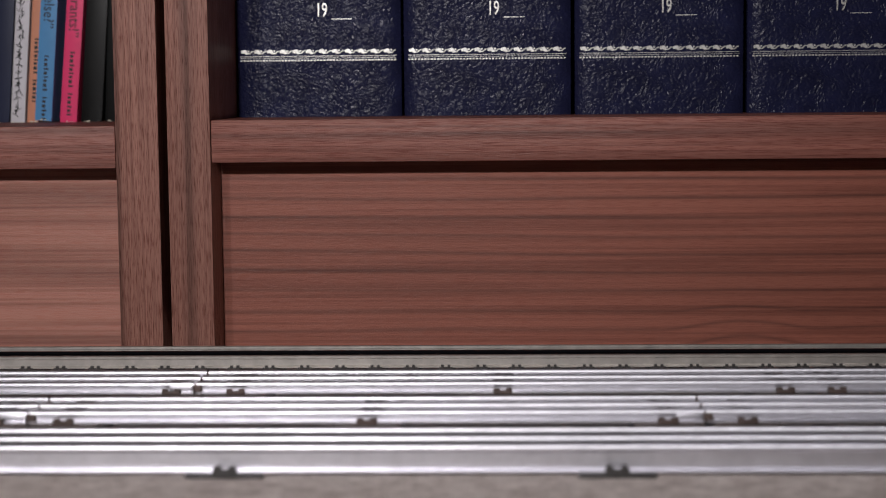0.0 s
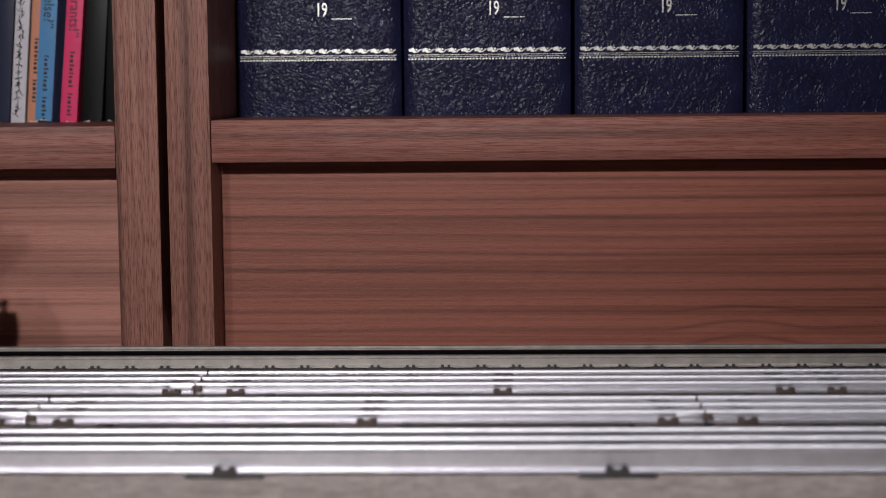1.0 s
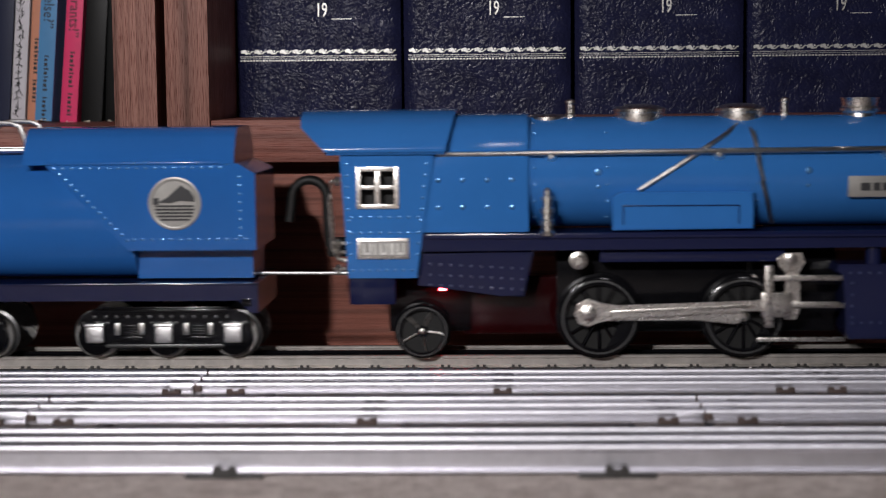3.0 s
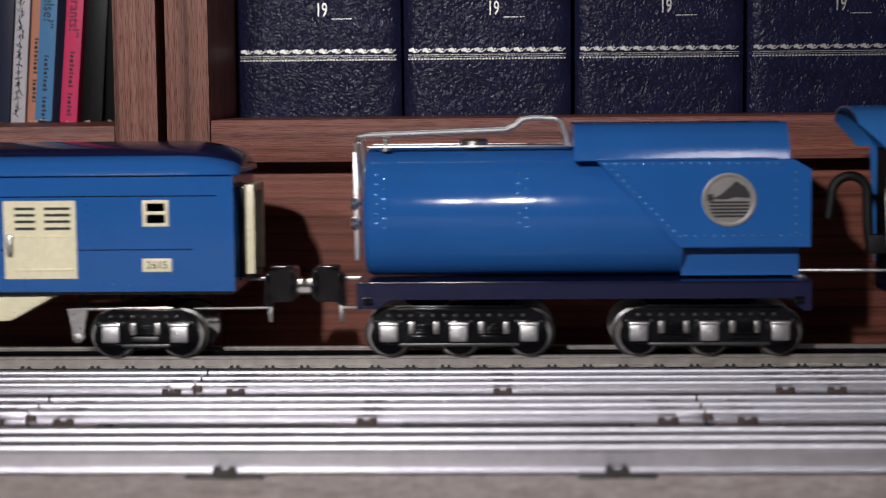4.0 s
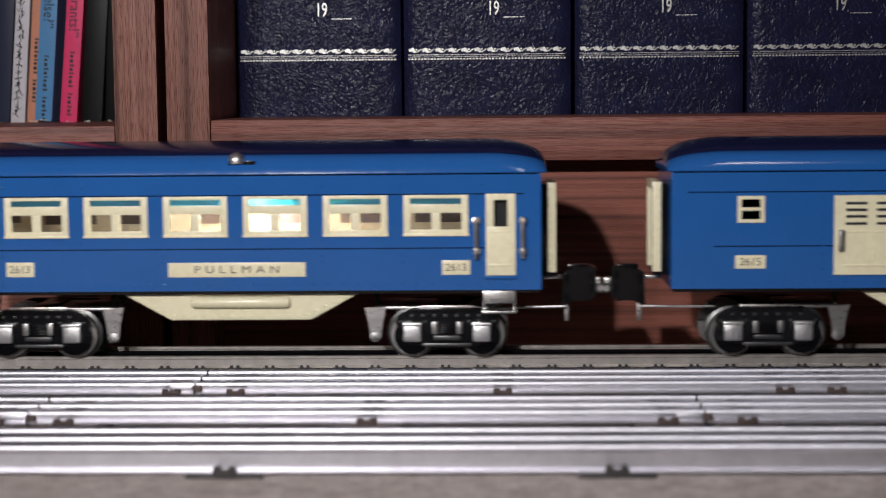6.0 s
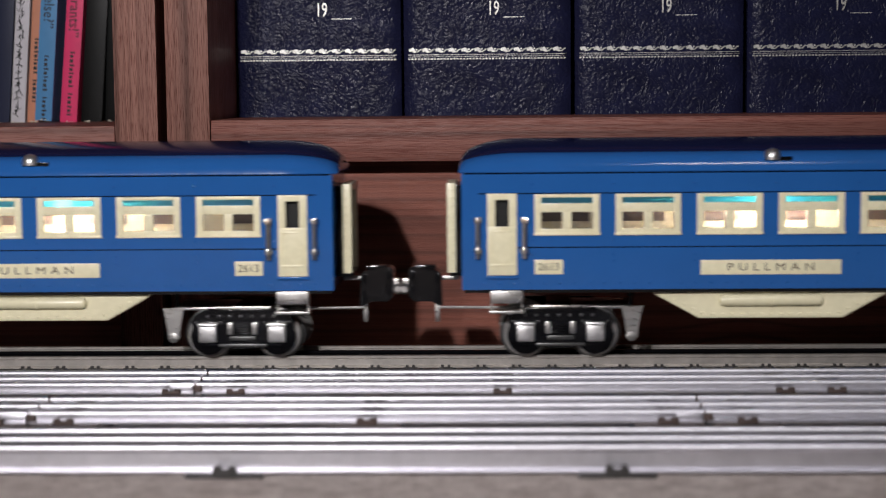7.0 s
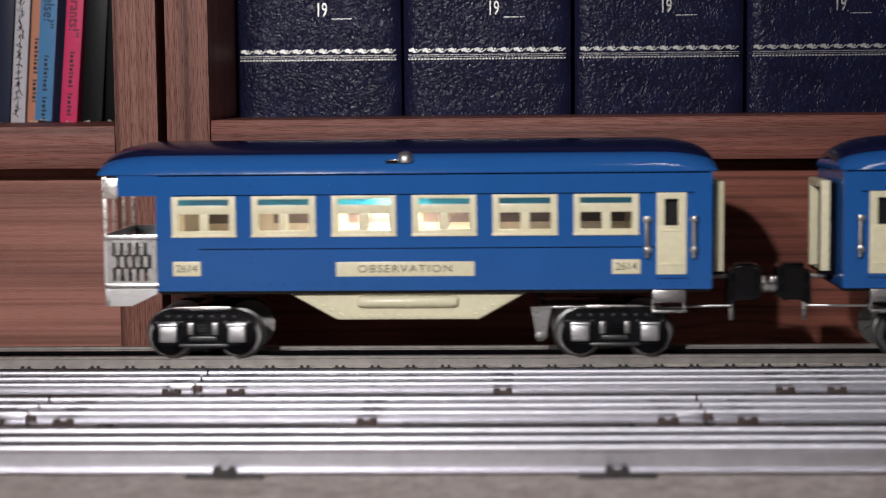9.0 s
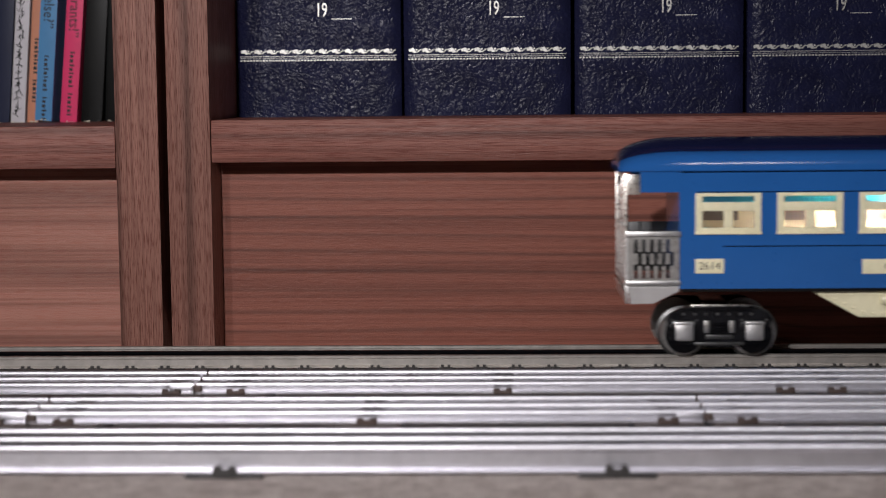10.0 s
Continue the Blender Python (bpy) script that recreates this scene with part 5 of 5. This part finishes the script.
    turned("side_valve", [(13, 0), (14, 6), (10, 9), (10, 16), (13, 18), (13, 26), (10, 28), (10, 38), (13, 40), (13, 48), (9, 50), (9, 60), (11, 62), (11, 68), (7, 70), (7, 80), (3, 84)], X(482), -118, Z(418), NICKEL, car, "z", 14, "nickel side valve")
    mp = part("maker_plate", ub(bmn(), X(1009), X(1104), -104, -90, Z(355), Z(318), 1.5), PLATE, car, "nickel maker's plate")
    bm = bmn()
    for a, b in ((1030, 1047), (1052, 1064), (1068, 1085)):
        ub(bm, X(a), X(b), -105, -103.6, Z(344), Z(330))
    part("plate_bars", bm, INK, mp, smooth=False)
    bm = bmn()
    for x in (572, 940):
        for z, r2 in ((308, 7), (334, 4)):
            p3 = on_boiler(x, z)
            dome(bm, p3[0], p3[1] + 2 * U, p3[2], r2 * U, seg=10)
    part("washout_plug", bm, BLUEGLINT, car)
    bm = bmn()
    for x in (460, 588, 852):
        for k in range(6):
            p3 = on_boiler(x, 240 + k * 30)
            dome(bm, p3[0], p3[1] + 2 * U, p3[2], 2.2 * U)
    part("riveting", bm, BLUEGLINT, car)
    # bell on its bracket
    bm = bmn()
    plate_xz(bm, [(X(a) * U, Z(b) * U) for a, b in ((1108, 216), (1130, 200), (1150, 196), (1158, 178), (1176, 200), (1180, 216))], -8 * U, 8 * U, 2 * U)
    bmesh.ops.create_uvsphere(bm, u_segments=16, v_segments=10, radius=18 * U, matrix=pose(X(1163) * U, -4 * U, Z(188) * U))
    part("bell", bm, LOCOBLUE, car, "blue bell on a bracket")
    # cylinders, pilot deck and its brightwork
    bm = bmn()
    plate_xz(bm, [(X(a) * U, Z(b) * U) for a, b in ((990, 472), (1122, 472), (1127, 482), (1127, 592), (1116, 604), (1010, 604), (1004, 592), (1000, 490), (986, 486))], -122 * U, 122 * U, 3 * U)
    cy = part("cylinder", bm, NAVY, car, "navy riveted cylinder block")
    bm = bmn()
    for k in range(7):
        dome(bm, X(1014 + k * 16.5) * U, -122 * U, Z(575) * U, 3.3 * U)
        dome(bm, X(1010 + k * 17) * U, -122 * U, Z(487) * U, 3.3 * U)
    for k in range(4):
        dome(bm, X(1014) * U, -122 * U, Z(505 + k * 20) * U, 3.3 * U)
        dome(bm, X(1112) * U, -122 * U, Z(505 + k * 20) * U, 3.3 * U)
    part("riveting", bm, NAVYGLINT, cy)
    turned("steam_pipe", [(14, 0), (14, 34)], X(1055), -96, Z(474), NAVY, car, "z", 14)
    bm = bmn()
    plate_xz(bm, [(X(a) * U, Z(b) * U) for a, b in ((1290, 500), (1326, 490), (1326, 528), (1312, 548), (1302, 590), (1290, 590), (1294, 545))], -100 * U, 100 * U, 2 * U)
    part("pilot", bm, NAVY, car, "navy pilot beam")
    bm = bmn()
    plate_xz(bm, [(X(a) * U, Z(b) * U) for a, b in ((1180, 455), (1182, 412), (1200, 410), (1214, 418), (1217, 450), (1206, 462), (1186, 464))], -76 * U, -40 * U, 4 * U)
    part("air_pump", bm, LOCOBLUE, car, "blue front pump")
    bm = bmn()
    lathe(bm, [(14 * U, 0), (15 * U, 6 * U), (10 * U, 14 * U)], pose(X(1196) * U, -84 * U, Z(474) * U), 14)
    for y in (-96, -40, 40, 96):
        tube(bm, [(X(1214) * U, y * U, Z(462) * U), (X(1262) * U, y * U, Z(458) * U), (X(1304) * U, y * U, Z(462) * U)], 4 * U, 6)
    for x in (1216, 1256, 1300):
        tube(bm, [(X(x) * U, -96 * U, Z(462) * U), (X(x) * U, 96 * U, Z(462) * U)], 4 * U, 6)
        for y in (-96, 96):
            lathe(bm, [(8 * U, 0), (8 * U, 4 * U), (4 * U, 5 * U), (4 * U, 22 * U), (7 * U, 24 * U), (7 * U, 30 * U)], pose(X(x) * U, y * U, Z(482) * U), 10)
    part("pilot_rail", bm, NICKEL, car, "bright nickel pilot deck railing")
    # wheels
    for sg in (-1, 1):
        bm = bmn()
        rr = 56
        lathe(bm, [(8 * U, 15 * U), (14 * U, 15 * U), (15 * U, 11 * U), (34 * U, 10 * U), (36 * U, 13 * U), (rr * 0.9 * U, 13 * U), (rr * U, 9 * U), (rr * U, -6 * U), (rr * 1.06 * U, -7 * U), (rr * 1.06 * U, -10 * U), (8 * U, -10 * U)], pose(0, 0, 0, 90 if sg < 0 else -90), 36)
        o = part("pilot_wheel", bm, GREYWHEEL, car, "grey cast pilot wheel")
        part("hub", lathe(bmn(), [(7 * U, 14 * U), (7 * U, 18 * U), (3 * U, 19 * U)], pose(0, 0, 0, 90 if sg < 0 else -90), 12), STEEL, o)
        at = (X(1219) * U, sg * 82 * U, rr * U)
        o.location = at
        WHEELS.append((o, at, rr * U))
        spoked_wheel(car, "trailing_wheel", X(258), sg * 80, 48, 48, 5, BLACK, NICKEL)
        for x in (574, 830):
            spoked_wheel(car, "driving_wheel", X(x), sg * 78, 72, 72, 12, BLACK, NICKEL, CRANK)
    turned("axle_box", [(16, 0), (16, 6), (10, 8), (8, 14)], X(537), -100, Z(464), NICKEL, car, "y", 14)
    # rods on the camera's side: coupling rod between the drivers, main rod to the crosshead
    bm = bmn()
    ln = 256
    plate_xz(bm, [(a * U, (b - (7 if 20 < a else 2)) * U) for a, b in ((-22, 0), (-16, 16), (0, 20), (16, 14), (60, 8), (ln - 60, 8), (ln - 14, 13), (ln, 16), (ln + 15, 10), (ln + 18, 0), (ln + 12, -13), (ln, -16), (ln - 14, -12), (ln - 60, -8), (60, -8), (16, -14), (0, -20), (-16, -16))], -4 * U, 4 * U, 1.5 * U)
    o = part("coupling_rod", bm, NICKEL, car, "nickel coupling rod")
    ROD_ITEMS["coupling"] = (o, X(574), 72.0, -104.0)
    bm = bmn()
    ln = 330
    plate_xz(bm, [(a * U, b * U) for a, b in ((-24, 0), (-17, 18), (0, 25), (18, 18), (50, 10), (ln - 40, 9), (ln - 12, 12), (ln, 14), (ln + 14, 8), (ln + 14, -8), (ln, -14), (ln - 12, -12), (ln - 40, -9), (50, -10), (18, -18), (0, -25), (-17, -18))], -4 * U, 4 * U, 1.5 * U)
    ub(bm, 40, ln - 40, -6, -4, -2.5, 2.5, 0.8)
    lathe(bm, [(15 * U, 0), (14 * U, 6 * U), (8 * U, 9 * U)], pose(0, -4 * U, 0, 90), 16)
    o = part("main_rod", bm, NICKEL, car, "nickel main rod")
    ROD_ITEMS["main"] = (o, X(574), 72.0, -116.0, ln)
    bm = bmn()
    ub(bm, -26, 26, -8, 8, -22, 22, 3)
    ub(bm, 20, 110, -4, 4, -5, 5, 2)
    ub(bm, -20, -6, -10, 10, -40, 70, 2)
    o = part("crosshead", bm, NICKEL, car, "nickel crosshead")
    ROD_ITEMS["cross"] = (o, -116.0)
    bm = bmn()
    for z in (545, 605):
        ub(bm, X(850), X(1004), -118, -106, Z(z) - 4, Z(z) + 4, 1.5)
    ub(bm, X(872), X(1000), -118, -108, Z(496) - 5, Z(496) + 5, 1.5)
    part("guide_bar", bm, NICKEL, car, "nickel guide bars")
    bm = bmn()
    plate_xz(bm, [(X(a) * U, Z(b) * U) for a, b in ((884, 462), (900, 452), (928, 452), (934, 470), (922, 484), (926, 552), (918, 570), (900, 570), (896, 552), (902, 486), (890, 478))], -112 * U, -104 * U, 2 * U)
    lathe(bm, [(10 * U, 0), (10 * U, 8 * U), (5 * U, 10 * U)], pose(X(908) * U, -112 * U, Z(462) * U, 90), 12)
    part("valve_hanger", bm, NICKEL, car, "nickel valve hanger")
    return car


def turnedplate(x, z):
    return lathe(bmn(), [(34 * U, -6 * U), (34 * U, 0), (28 * U, 4 * U), (4 * U, 5 * U)], pose(x * U, 0, z * U), 20)


# ---- put the train together ----
LOCO, TENDER, BAGGAGE = locomotive(), tender(), baggage_car()
COACH = passenger_car("coach")
OBS = passenger_car("observation")

# where the baggage car's middle stands at each time
RUN = [(0.0, -1.330), (1.0, -1.058), (1.5, -0.9225), (2.0, -0.7883), (2.5, -0.6539), (4.0, -0.2505), (4.5, -0.1211), (5.0, 0.0084), (5.5, 0.1315),
       (7.0, 0.5185), (7.5, 0.6548), (8.0, 0.7905), (8.5, 0.9254), (9.0, 1.0624), (9.5, 1.1875), (10.0, 1.3166)]


def place(t):
    """Smooth way along the track at t, through the places above."""
    k = max(0, min(len(RUN) - 2, sum(1 for a, _ in RUN if a <= t) - 1))
    (t0, s0), (t1, s1) = RUN[k], RUN[k + 1]
    ta, sa = RUN[k - 1] if k else (t0 - (t1 - t0), s0 - (s1 - s0))
    tb, sb = RUN[k + 2] if k + 2 < len(RUN) else (t1 + (t1 - t0), s1 + (s1 - s0))
    m0, m1 = (s1 - sa) / (t1 - ta), (sb - s0) / (tb - t0)
    u, d = (t - t0) / (t1 - t0), t1 - t0
    return (2 * u ** 3 - 3 * u * u + 1) * s0 + (u ** 3 - 2 * u * u + u) * d * m0 + (3 * u * u - 2 * u ** 3) * s1 + (u ** 3 - u * u) * d * m1


COACH_B = copy_thing(COACH, pose(0, 0, 0))
CARS = [(LOCO, 0.4776 + (700 - 146) * U), (TENDER, 0.3888 - (1170 - 920) * U), (BAGGAGE, 0.0), (COACH, -PITCH), (COACH_B, -2 * PITCH), (OBS, -3 * PITCH)]


def motions():
    times = [k / 10 for k in range(101)]
    for car, off in CARS:
        walk(car, [(t, pose(place(t) + off, CL, 0)) for t in times])
    s25 = place(2.5)
    fast = [k / 30 for k in range(0, 301, 2)]
    rolling = [(o, at, r) for o, at, r in WHEELS]
    twins = [o for o in COACH_B.children_recursive if o.name.startswith("wheel")]
    src = [o for o in COACH.children_recursive if o.name.startswith("wheel")]
    for o, tw in zip(src, twins):
        rolling += [(tw, at, r) for w, at, r in WHEELS if w == o]
    for o, at, r in rolling:
        walk(o, [(t, Matrix.Translation(at) @ Matrix.Rotation((place(t) - s25) / r, 4, "Y")) for t in fast])
    co, cx, cz, cy = ROD_ITEMS["coupling"]
    mo, mx, mz, my, ln = ROD_ITEMS["main"]
    xo, xy = ROD_ITEMS["cross"]
    rows_c, rows_m, rows_x = [], [], []
    for t in fast:
        a = math.pi - (place(t) - s25) / (72 * U)
        px, pz = CRANK * math.cos(a), CRANK * math.sin(a)
        rows_c.append((t, pose((cx + px) * U, cy * U, (cz + pz) * U)))
        cz2 = 97.0
        dz = cz2 - (mz + pz)
        dx = math.sqrt(ln * ln - dz * dz)
        rows_m.append((t, pose((mx + px) * U, my * U, (mz + pz) * U) @ Matrix.Rotation(-math.atan2(dz, dx), 4, "Y")))
        rows_x.append((t, pose((mx + px + dx) * U, xy * U, cz2 * U)))
    walk(co, rows_c)
    walk(mo, rows_m)
    walk(xo, rows_x)


motions()
